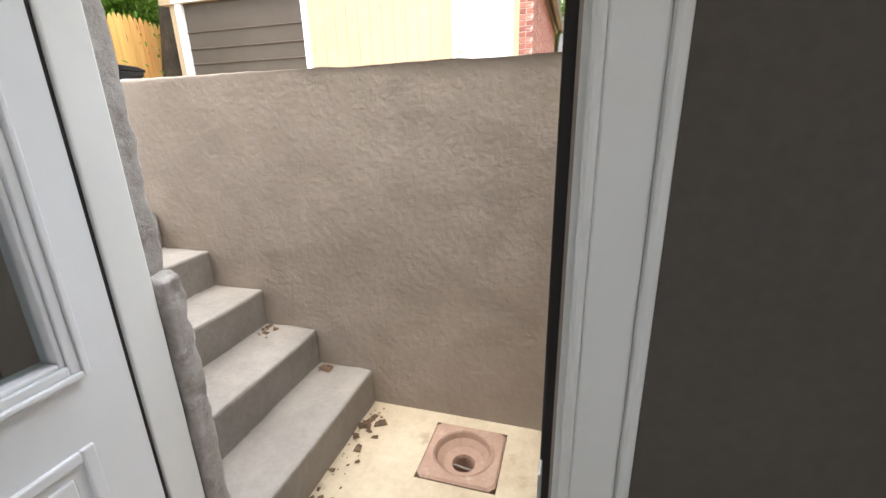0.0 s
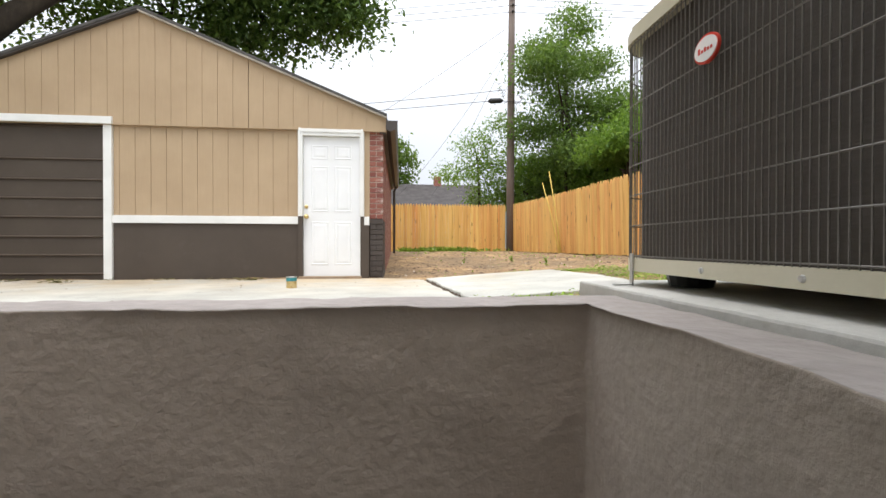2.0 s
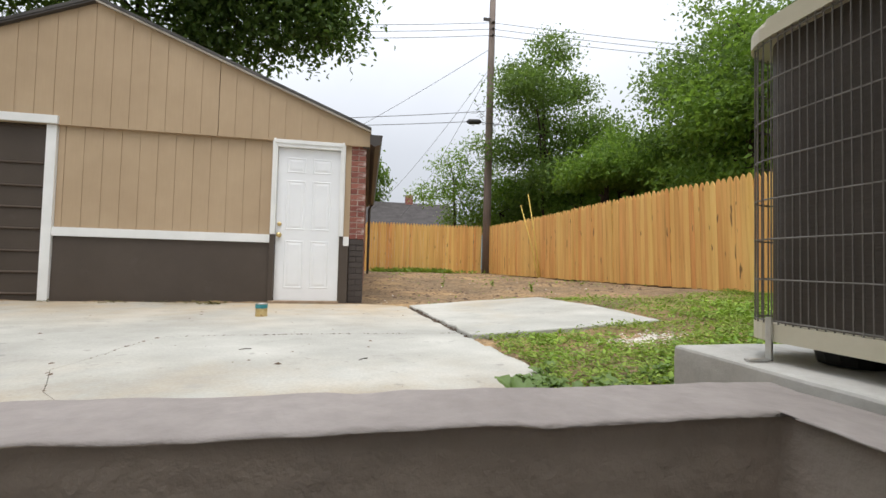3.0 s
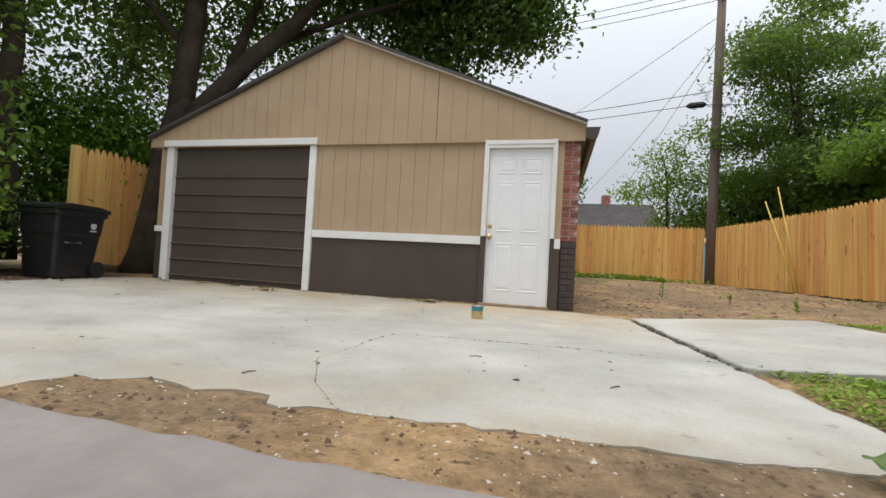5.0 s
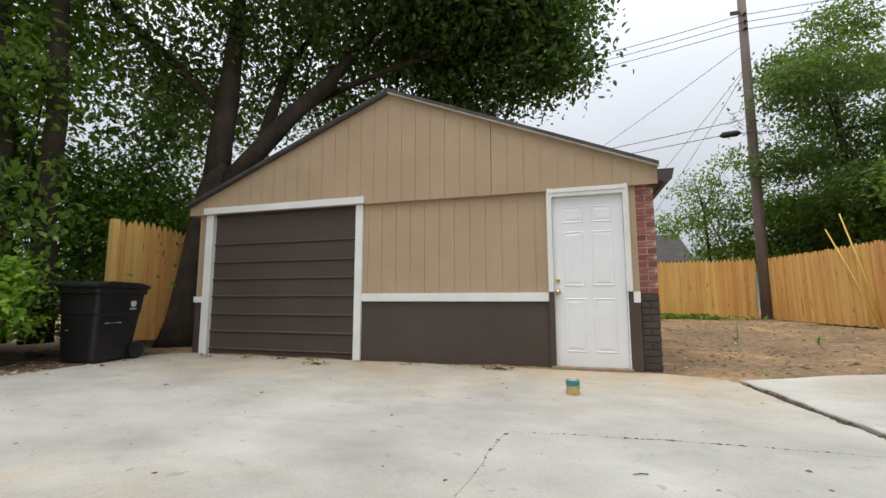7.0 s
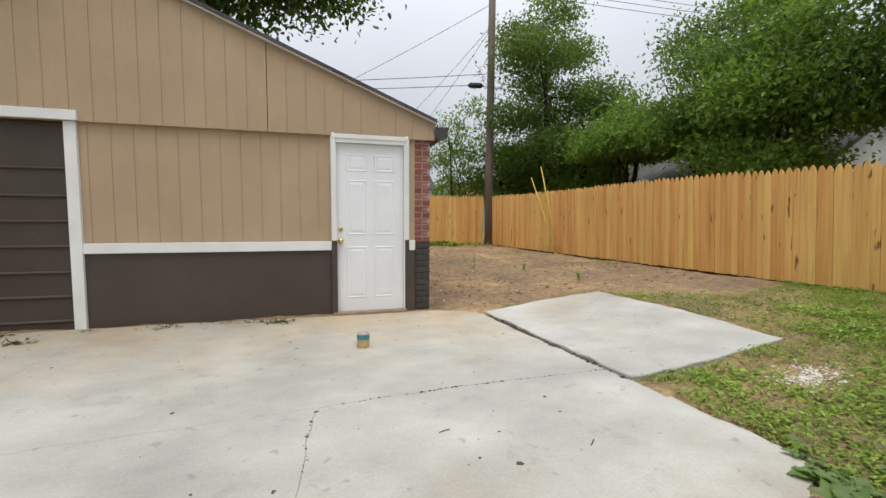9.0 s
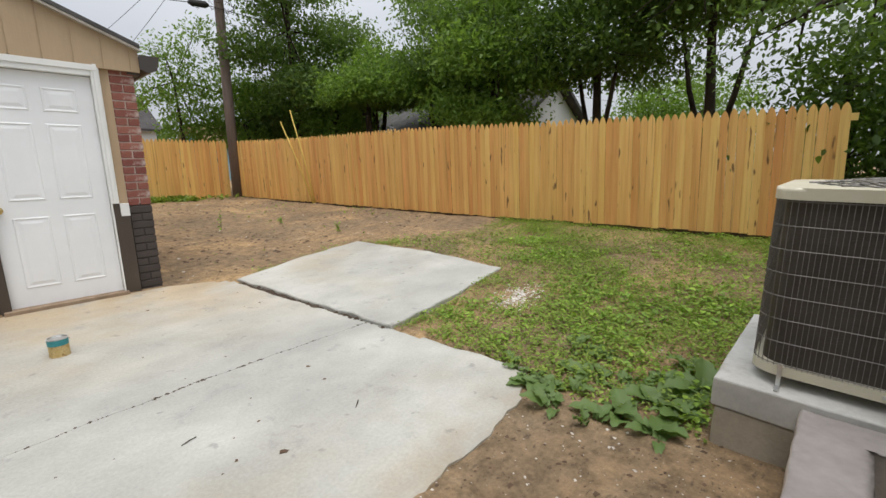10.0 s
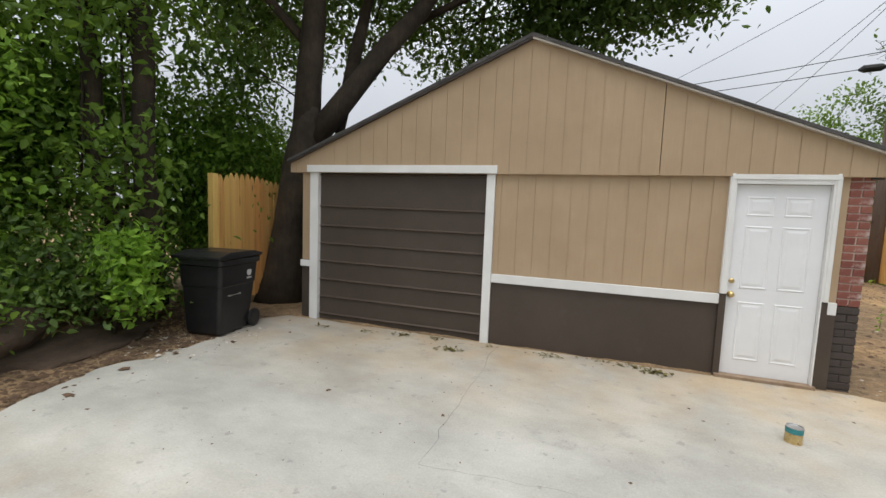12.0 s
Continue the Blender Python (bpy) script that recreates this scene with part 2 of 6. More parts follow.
M_STEEL = surface("galvanised", (0.55, 0.55, 0.54), (0.66, 0.66, 0.65), 30, 90, 0.4, 0.05, 0.0005, metal=1.0, speck=0.15)
M_SHINGLE = surface("shingle", (0.06, 0.058, 0.056), (0.10, 0.095, 0.09), 4, 50, 0.95, 0.7, 0.01, speck=0.5)
M_GUTTER = surface("gutter_paint", (0.05, 0.043, 0.038), (0.065, 0.055, 0.05), 4, 60, 0.5, 0.1, 0.001)
M_FASCIA = surface("fascia_edge", (0.40, 0.36, 0.30), (0.5, 0.46, 0.40), 4, 60, 0.6, 0.2, 0.002)
M_CEDAR = wood_material("cedar", (0.64, 0.348, 0.096), (0.83, 0.505, 0.167))
M_POLE = wood_material("pole_wood", (0.12, 0.092, 0.078), (0.18, 0.145, 0.125), (0.05, 0.035, 0.03))
M_BARK = surface("bark", (0.034, 0.026, 0.018), (0.070, 0.053, 0.036), 3, 1, 0.95, 0.9, 0.03, stretch=(26, 26, 4), speck=0.6)
M_STEM = surface("stem", (0.10, 0.12, 0.045), (0.14, 0.16, 0.06), 8, 40, 0.7, 0.2, 0.002)
M_BRICK_RED = brick_material("brick_red", (0.17, 0.05, 0.038), (0.27, 0.10, 0.07), (0.50, 0.42, 0.38), 0.51)
M_BRICK_PAINTED = brick_material("brick_painted", (0.050, 0.040, 0.035), (0.062, 0.050, 0.044), (0.08, 0.065, 0.055), 0.7)
M_MORTAR = surface("mortar", (0.34, 0.27, 0.23), (0.46, 0.38, 0.33), 8, 60, 0.95, 0.5, 0.005)
M_MORTAR_PAINT = surface("painted_mortar", (0.040, 0.032, 0.028), (0.05, 0.04, 0.036), 8, 60, 0.9, 0.4, 0.004)
M_BLACK = surface("black_plastic", (0.012, 0.012, 0.013), (0.018, 0.018, 0.019), 6, 120, 0.33, 0.15, 0.001, speck=0.2)
M_DECAL = surface("pale_decal", (0.5, 0.5, 0.5), (0.58, 0.58, 0.58), 30, 80, 0.6, 0.05, 0.0005)
M_AC = surface("almond_enamel", (0.53, 0.49, 0.37), (0.59, 0.55, 0.43), 4, 80, 0.4, 0.08, 0.0008, speck=0.08)
M_COIL = surface("coil_fins", (0.058, 0.048, 0.040), (0.082, 0.069, 0.058), 4, 1, 0.5, 0.6, 0.004, stretch=(20, 20, 420), speck=0.5, metal=0.3)
M_WIRE = surface("guard_wire", (0.15, 0.138, 0.124), (0.20, 0.185, 0.168), 30, 90, 0.4, 0.05, 0.0005, metal=0.3)
M_RED = surface("badge_red", (0.55, 0.05, 0.03), (0.6, 0.06, 0.04), 30, 90, 0.4, 0.02, 0.0005)
M_BADGE = surface("badge_white", (0.75, 0.74, 0.72), (0.8, 0.79, 0.77), 30, 90, 0.4, 0.02, 0.0005)
M_CABLE = surface("cable", (0.02, 0.02, 0.02), (0.03, 0.03, 0.03), 20, 60, 0.6, 0.05, 0.0005)
M_TEAL = surface("teal_label", (0.03, 0.20, 0.22), (0.05, 0.26, 0.28), 40, 80, 0.5, 0.05, 0.0005)
M_TIN = surface("stained_tin", (0.42, 0.29, 0.10), (0.55, 0.42, 0.20), 22, 80, 0.5, 0.1, 0.001, (0.28, 0.17, 0.06), (0.55, 0.65))
M_CANE = surface("yellow_cane", (0.62, 0.42, 0.08), (0.70, 0.50, 0.12), 12, 60, 0.6, 0.1, 0.001)
M_STONE = surface("chips", (0.42, 0.38, 0.33), (0.62, 0.58, 0.52), 30, 80, 0.9, 0.3, 0.003)
M_LITTER = surface("leaf_litter", (0.07, 0.045, 0.028), (0.14, 0.085, 0.05), 20, 60, 0.9, 0.3, 0.003)
M_SILL = surface("worn_sill", (0.22, 0.155, 0.10), (0.30, 0.22, 0.15), 8, 40, 0.8, 0.3, 0.003)
# dark root soil; also colours the shade board at the fence's foot
M_ROOTSOIL_AND_SHADE = surface("root_soil_and_shade", (0.055, 0.038, 0.026), (0.10, 0.07, 0.048), 4, 30, 0.95, 0.9, 0.03, speck=0.5)
M_DRYLEAF = leaf_material("dry_leaf", (0.09, 0.07, 0.02), (0.20, 0.17, 0.05), 0.1)
M_STUCCO_FAR = surface("far_wall", (0.60, 0.60, 0.58), (0.68, 0.68, 0.66), 1, 20, 0.85, 0.2, 0.004)
M_ROOF_FAR = surface("far_roof", (0.058, 0.053, 0.052), (0.082, 0.076, 0.074), 2, 30, 0.95, 0.5, 0.01, spec=0.1)
M_ROOF_TAN = surface("far_roof_tan", (0.33, 0.20, 0.12), (0.40, 0.26, 0.16), 2, 30, 0.95, 0.5, 0.01)
M_BLUE_FAR = surface("far_blue_wall", (0.22, 0.40, 0.48), (0.28, 0.46, 0.54), 1, 20, 0.8, 0.2, 0.004)
M_LEAF_DARK = leaf_material("leaf_dark", (0.040, 0.078, 0.015), (0.10, 0.17, 0.03))
M_LEAF_MID = leaf_material("leaf_mid", (0.060, 0.110, 0.028), (0.145, 0.225, 0.055))
M_LEAF_MAPLE = leaf_material("leaf_maple", (0.040, 0.080, 0.018), (0.115, 0.195, 0.040), 0.33)
M_LEAF_BRIGHT = leaf_material("leaf_bright", (0.16, 0.32, 0.03), (0.32, 0.52, 0.07), 0.45)
M_LEAF_LIGHT = leaf_material("leaf_light", (0.09, 0.172, 0.026), (0.215, 0.34, 0.056), 0.5)
M_CLOVER = leaf_material("clover", (0.12, 0.19, 0.022), (0.31, 0.41, 0.06), 0.3)
M_DOCK = leaf_material("dock_leaf", (0.10, 0.165, 0.045), (0.22, 0.31, 0.095), 0.28)
M_WEED = leaf_material("weed_leaf", (0.14, 0.25, 0.03), (0.33, 0.48, 0.065), 0.3)
M_GLASS, gn, gl, gp = node_material("pane_glass")
gp.inputs["Base Color"].default_value = (0.9, 0.95, 0.95, 1)
gp.inputs["Roughness"].default_value, gp.inputs["Transmission Weight"].default_value = 0.02, 1.0


# ---- builders ----
def mesh_object(name, bm, material, smooth=False):
    me = bpy.data.meshes.new(name)
    bmesh.ops.recalc_face_normals(bm, faces=bm.faces)
    bm.to_mesh(me)
    bm.free()
    me.materials.append(material)
    if smooth:
        me.shade_smooth()
    return new(name, me)


def part(name, bm, material, parent=None, label="", smooth=False):
    ob = mesh_object(name, bm, material, smooth)
    if parent:
        ob.parent = parent
    if label:
        ob["label"] = label
    return ob


def thing(name, x, y, z, label, category, turn=0, group="", kind=""):
    ob = new(name)
    ob.empty_display_size = 0.1
    ob.matrix_basis = pose(x, y, z, 0, 0, turn)
    return tagged(ob, label, category, group, kind)


def box(bm, x0, x1, y0, y1, z0, z1, bevel=0.0, segments=2):
    vs = [bm.verts.new((x, y, z)) for x in (x0, x1) for y in (y0, y1) for z in (z0, z1)]
    fs = [bm.faces.new([vs[i] for i in f]) for f in ((0, 1, 3, 2), (4, 6, 7, 5), (0, 4, 5, 1), (2, 3, 7, 6), (0, 2, 6, 4), (1, 5, 7, 3))]
    if bevel:
        es = list({e for f in fs for e in f.edges})
        bmesh.ops.bevel(bm, geom=es, offset=bevel, segments=segments, affect="EDGES", profile=0.5)
    return bm


def boxed(*args, **kw):
    return box(bmesh.new(), *args, **kw)


def prism(bm, poly, axis, a, b):
    """A polygon in the plane across axis, drawn out from a to b."""
    put = {"x": lambda p, v: (v, p[0], p[1]), "y": lambda p, v: (p[0], v, p[1]), "z": lambda p, v: (p[0], p[1], v)}[axis]
    lo, hi = [bm.verts.new(put(p, a)) for p in poly], [bm.verts.new(put(p, b)) for p in poly]
    bm.faces.new(lo)
    bm.faces.new(hi[::-1])
    for i in range(len(poly)):
        j = (i + 1) % len(poly)
        bm.faces.new((lo[j], lo[i], hi[i], hi[j]))
    return bm


def tube(bm, pts, radii, sides=8, caps=True):
    pts = [Vector(p) for p in pts]
    rings = []
    for i, p in enumerate(pts):
        d = (pts[min(i + 1, len(pts) - 1)] - pts[max(i - 1, 0)]).normalized()
        u = d.orthogonal().normalized() if abs(d.z) > 0.95 else d.cross(Vector((0, 0, 1))).normalized()
        v = d.cross(u)
        r = radii[i] if hasattr(radii, "__len__") else radii
        rings.append([bm.verts.new(p + r * (math.cos(a) * u + math.sin(a) * v)) for a in (2 * math.pi * k / sides for k in range(sides))])
    for a, b in zip(rings, rings[1:]):
        best = min(range(sides), key=lambda s: (a[0].co - b[s].co).length)
        for k in range(sides):
            bm.faces.new((a[k], a[(k + 1) % sides], b[(k + 1 + best) % sides], b[(k + best) % sides]))
    if caps:
        bm.faces.new(rings[0][::-1])
        bm.faces.new(rings[-1])
    return bm


def lumpy(bm, step, amp, scale=4.0, seed=0.0, keep=None):
    """Cuts the mesh into cells of about step and pushes its points about by noise."""
    lo = [min(v.co[i] for v in bm.verts) for i in range(3)]
    hi = [max(v.co[i] for v in bm.verts) for i in range(3)]
    for i in range(3):
        c = lo[i] + step
        while c < hi[i] - step * 0.4:
            no = [0, 0, 0]
            no[i] = 1
            co = [0, 0, 0]
            co[i] = c
            bmesh.ops.bisect_plane(bm, geom=bm.verts[:] + bm.edges[:] + bm.faces[:], plane_co=co, plane_no=no)
            c += step
    for v in bm.verts:
        if keep is None or not keep(v.co):
            p = v.co * scale + Vector((seed, seed * 0.7, 0))
            v.co += amp * (noise.noise_vector(p) + 0.5 * noise.noise_vector(p * 3.1))
    return bm


def fast_mesh(name, verts, faces, material, smooth=False):
    me = bpy.data.meshes.new(name)
    verts, faces = np.asarray(verts, np.float32), np.asarray(faces, np.int32)
    me.vertices.add(len(verts))
    me.vertices.foreach_set("co", verts.ravel())
    me.loops.add(faces.size)
    me.loops.foreach_set("vertex_index", faces.ravel())
    me.polygons.add(len(faces))
    me.polygons.foreach_set("loop_start", np.arange(0, faces.size, faces.shape[1], dtype=np.int32))
    me.update(calc_edges=True)
    me.validate()
    me.materials.append(material)
    if smooth:
        me.shade_smooth()
    return new(name, me)


def leaves(rng, centres, size, droop=0.3, flat=0.0):
    """Two-sided folded leaves, six points each, at the given centres."""
    k = len(centres)
    d = rng.normal(size=(k, 3))
    d[:, 2] = d[:, 2] * (1 - flat) - droop
    d /= np.linalg.norm(d, axis=1)[:, None]
    up = rng.normal(size=(k, 3)) * (1 - flat) * 0.8 + np.array([0, 0, 1.0])
    s = np.cross(d, up)
    s /= np.linalg.norm(s, axis=1)[:, None] + 1e-6
    nrm = np.cross(s, d)
    L = (size * rng.uniform(0.6, 1.3, k))[:, None]
    W = L * rng.uniform(0.2, 0.32, k)[:, None]
    base = centres
    tip = centres + d * L - nrm * L * 0.12
    m1, m2 = centres + d * L * 0.3, centres + d * L * 0.68
    v = np.stack([base, m1 + s * W + nrm * W * 0.3, m2 + s * W * 0.75 + nrm * W * 0.2, tip, m2 - s * W * 0.75 + nrm * W * 0.2, m1 - s * W + nrm * W * 0.3], 1).reshape(-1, 3)
    o = (np.arange(k) * 6)[:, None]
    f = np.concatenate([o + np.array([[0, 1, 2, 3]]), o + np.array([[0, 3, 4, 5]])], 0)
    return v, f


def crown_points(rng, blobs, clump=0.28, per=40):
    out = []
    for cx, cy, cz, rx, ry, rz, count in blobs:
        k = max(1, count // per)
        d = rng.normal(size=(k, 3))
        d /= np.linalg.norm(d, axis=1)[:, None]
        r = rng.uniform(0.12, 1.0, k) ** 0.45
        c = d * r[:, None] * np.array([rx, ry, rz]) * rng.uniform(0.85, 1.15, (k, 1)) + np.array([cx, cy, cz])
        pts = np.repeat(c, per, 0) + rng.normal(size=(k * per, 3)) * clump * np.array([1, 1, 0.7])
        out.append(pts)
    return np.concatenate(out)


def tree(name, label, category, base, trunk, limbs, blobs, leaf, material, seed, group="", clump=0.28, floor=-9.0, per=40):
    """trunk: (x, y, z, r) points from the base up; limbs: lists of such points; blobs: where the crown's leaf clumps gather."""
    rng = np.random.default_rng(seed)
    root = thing(name, *base, label, category, group=group)
    bx, by, bz = base
    shift = lambda p: (p[0] - bx, p[1] - by, p[2] - bz, *p[3:])
    trunk, limbs, blobs, floor = [shift(p) for p in trunk], [[shift(p) for p in q] for q in limbs], [shift(b) for b in blobs], floor - bz
    bm = bmesh.new()
    tube(bm, [p[:3] for p in trunk], [p[3] for p in trunk], 12)
    part("trunk", lumpy_points(bm, 0.03, 3.0, seed), M_BARK, root, smooth=True)
    for lim in limbs:
        part("limb", tube(bmesh.new(), [p[:3] for p in lim], [p[3] for p in lim], 8), M_BARK, root, smooth=True)
    bm = bmesh.new()
    top = Vector(trunk[-1][:3])
    for cx, cy, cz, rx, ry, rz, count in blobs:
        c = Vector((cx, cy, cz))
        start = min([top] + [Vector(l[-1][:3]) for l in limbs], key=lambda q: (q - c).length)
        r0 = max(0.012, 0.035 * (rx + rz) / 2.5)
        if (c - start).length > 0.2:
            tube(bm, [start, start.lerp(c, 0.5) + Vector((0, 0, 0.08 * rz)), c], [r0 * 1.3, r0, r0 * 0.6], 6)
        for _ in range(max(5, int(count / 450))):
            dv = Vector(rng.normal(size=3)).normalized()
            e = c + Vector((dv.x * rx, dv.y * ry, dv.z * rz)) * 0.9
            mid = c.lerp(e, 0.5) + Vector(rng.normal(size=3)) * 0.06 * rx
            tube(bm, [c, mid, e], [r0 * 0.55, r0 * 0.3, r0 * 0.1], 4)
    part("branchwork", bm, M_BARK, root, smooth=True)["kind"] = "stuff"
    pts = crown_points(rng, blobs, clump, per)
    pts = pts[pts[:, 2] > floor]
    v, f = leaves(rng, pts, leaf)
    ob = fast_mesh("crown", v, f, material)
    ob.parent = root
    return root


def lumpy_points(bm, amp, scale, seed):
    for v in bm.verts:
        v.co += amp * noise.noise_vector(v.co * scale + Vector((seed, 0, 0)))
    return bm


# ---- the ground ----
WELL_L, WELL_R, WELL_N, WALL_N, HOUSE = -0.86, 1.838, -5.228, -5.045, -6.2
WELL_Z, COPE = -1.25, 0.33


def jag(p, q, seed, amp=0.02, step=0.11):
    """Points from p to q, without q, wandering like a crack."""
    r = random.Random(seed)
    k = max(2, int(math.dist(p, q) / step))
    nx, ny = -(q[1] - p[1]) / math.dist(p, q), (q[0] - p[0]) / math.dist(p, q)
    out = []
    for i in range(k):
        o = 0 if i == 0 else r.uniform(-amp, amp)
        out.append((p[0] + (q[0] - p[0]) * i / k + nx * o, p[1] + (q[1] - p[1]) * i / k + ny * o))
    return out


def line(points, seed, amp=0.02, step=0.11):
    out = []
    for i, (p, q) in enumerate(zip(points, points[1:])):
        out += jag(p, q, seed + i, amp, step)
    return out + [points[-1]]


# the cracks and edges of the drive, each shared by the slabs on its two sides
A, B, C, D = (1.95, -2.40), (-0.19, -2.53), (-2.32, -2.72), (-1.12, -4.47)
crack_e = line([A, (0.73, -2.43), B], 11, 0.012)
crack_w = line([B, (-1.2, -2.62), C], 21, 0.012)
E = (0.16, -4.07)
crack_n = line([B, (-0.23, -2.78), (-0.25, -3.05), (-0.29, -3.45), (-0.08, -3.82), E], 31, 0.02, 0.13)
crack_l = line([C, (-2.34, -1.2), (-2.40, -0.03)], 41, 0.03)
edge_e1 = line([(1.15, -0.03), (1.68, -0.24), (1.77, -1.2), A], 61, 0.012)
edge_e2 = line([A, (2.04, -3.1), (2.12, -3.78)], 71, 0.015)
edge_s = line([(2.14, -3.77), (1.74, -3.95), (1.1, -4.01), (0.4, -4.06), E], 81, 0.022, 0.07)
edge_s3 = line([E, (-0.02, -4.13), (-0.22, -4.03), (-0.43, -4.10), (-0.62, -4.05), (-0.93, -4.14), D], 85, 0.035, 0.07)
edge_s2 = line([D, (-1.7, -5.3), (-1.8, -14.0)], 91, 0.01, 0.4)
edge_w = line([(-5.55, -0.03), (-5.75, -0.35), (-5.6, -0.9), (-5.55, -1.7), (-5.75, -2.5), (-5.45, -3.4), (-5.6, -5.0), (-5.7, -14.0)], 95, 0.06, 0.2)
SLABS = [
    edge_e1[:-1] + crack_e[:-1] + crack_w[:-1] + crack_l,
    crack_e[::-1][:-1] + edge_e2[:-1] + edge_s[:-1] + crack_n[::-1][:-1],
    crack_w[::-1][:-1] + crack_n[:-1] + edge_s3[:-1] + edge_s2 + edge_w[::-1] + crack_l[::-1][:-1],
]
PATIO = line([(1.72, -0.34), (1.965, -2.66), (2.9, -2.58), (3.76, -2.42), (3.84, -1.2), (3.66, 0.14), (2.7, -0.02), (1.72, -0.34)], 101, 0.02, 0.15)[:-1]


def patio_z(x, y):
    return 0.018 + 0.047 * (x - 1.7)


def inside(poly, x, y):
    poly = np.asarray(poly)
    hit = np.zeros(x.shape, bool)
    for (x0, y0), (x1, y1) in zip(poly, np.roll(poly, -1, 0)):
        if y0 != y1:
            hit ^= ((y0 > y) != (y1 > y)) & (x < (x1 - x0) * (y - y0) / (y1 - y0) + x0)
    return hit


def smooth01(v):
    v = np.clip(v, 0, 1)
    return v * v * (3 - 2 * v)


def wave(x, y):
    return (np.sin(3.1 * x + 1.3 * np.sin(2.3 * y)) * np.sin(2.7 * y + 1.1 * np.sin(1.9 * x)) * 0.5
            + np.sin(7.9 * x + 2 * np.sin(5.3 * y)) * np.sin(8.3 * y + 1.7 * np.sin(6.1 * x)) * 0.28
            + np.sin(19 * x + 1.5 * np.sin(14 * y)) * np.sin(17.3 * y + 2 * np.sin(13 * x)) * 0.16)


def rise(x, y):
    """The yard's fall: level by the garage, higher along the right and rear fences, a bank along the hedge."""
    a, b = smooth01((x - 2.0) / 4.2), smooth01((y - 0.5) / 7.0)
    z = 0.27 * (1 - (1 - a) * (1 - b))
    z = z * smooth01((40 - np.abs(x)) / 20)
    z = z + 0.05 * smooth01((-4.3 - y) / 0.6) * smooth01((x + 1.2) / 0.4)
    bank = smooth01((-5.9 - x) / 1.6) * smooth01((-1.2 - y) / 1.0) * smooth01((20 + x) / 8)
    # trough that bares the added dark board at the fence's foot
    z = z - 0.06 * np.exp(-((x - 5.22 - (8.12 - y) * 0.1135) / 0.10) ** 2) * smooth01((8.1 - y) / 0.5) * smooth01((y + 5.6) / 0.4)
    return z + 0.55 * bank


axis_x = np.unique(np.round(np.concatenate([[-400, -200, -100, -60, -40, -30, -24, -20, -17, -15, -13.5], np.arange(-12.5, 7.4, 0.085), [WELL_L, 1.95, -0.9, 9.0],
                                            [7.6, 8, 8.6, 9.5, 11, 13, 16, 20, 26, 34, 45, 60, 100, 200, 400]]), 3))
axis_y = np.unique(np.round(np.concatenate([[-400, -200, -100, -60, -40, -25, -18, -14.5, -12, -10, -8.5, -7.3], np.concatenate([np.arange(-6.86, -3.4, 0.06), np.arange(-3.4, 9.0, 0.1)]), [-5.1, HOUSE, -9.8, -14.0],
                                            [9.2, 9.6, 10.3, 11.5, 13, 15, 18, 22, 28, 36, 50, 70, 110, 200, 400]]), 3))
GX, GY = np.meshgrid(axis_x, axis_y, indexing="ij")
on_slab = np.zeros(GX.shape, bool)
for s in SLABS:
    on_slab |= inside(s, GX, GY)


def shrunk(mask):
    """Only the cells whose neighbours are under the slab as well, so that soil laps the slab's rim."""
    out = mask.copy()
    for du, dv in ((1, 0), (-1, 0), (0, 1), (0, -1), (1, 1), (-1, -1), (1, -1), (-1, 1)):
        out &= np.roll(np.roll(mask, du, 0), dv, 1)
    return out


on_slab, on_patio = shrunk(on_slab), shrunk(inside(PATIO, GX, GY))
GZ = rise(GX, GY) + 0.028 * wave(GX, GY) * (np.abs(GX) < 14) + 0.003
rim = np.zeros(GX.shape, bool)
for s in SLABS:
    rim |= inside(s, GX, GY)
GZ = np.where(rim, np.minimum(GZ, -0.012), GZ)
GZ = np.where(inside(PATIO, GX, GY), np.minimum(GZ, patio_z(GX, GY) - 0.02), GZ)
seam = (np.abs(GX - 1.70 - (-0.34 - GY) * 0.108) < 0.13) & (GY > -2.5) & (GY < -0.42)
GZ = np.where(seam, -0.03, GZ)
GZ = np.where(on_slab, -0.07, GZ)
GZ = np.where(on_patio, patio_z(GX, GY) - 0.07, GZ)
idx = np.arange(GX.size).reshape(GX.shape)
quads = np.stack([idx[:-1, :-1], idx[1:, :-1], idx[1:, 1:], idx[:-1, 1:]], -1)
mx, my = (GX[:-1, :-1] + GX[1:, 1:]) / 2, (GY[:-1, :-1] + GY[1:, 1:]) / 2
hole = ((mx > WELL_L) & (mx < 1.95) & (my < -5.1) & (my > -7)) | ((mx > -0.9) & (mx < 9.0) & (my < HOUSE) & (my > -9.8))
ground = fast_mesh("ground", np.stack([GX, GY, GZ], -1).reshape(-1, 3), quads[~hole], M_SOIL, True)
tagged(ground, "bare brown soil yard with patches of dust", "ground", kind="structure")


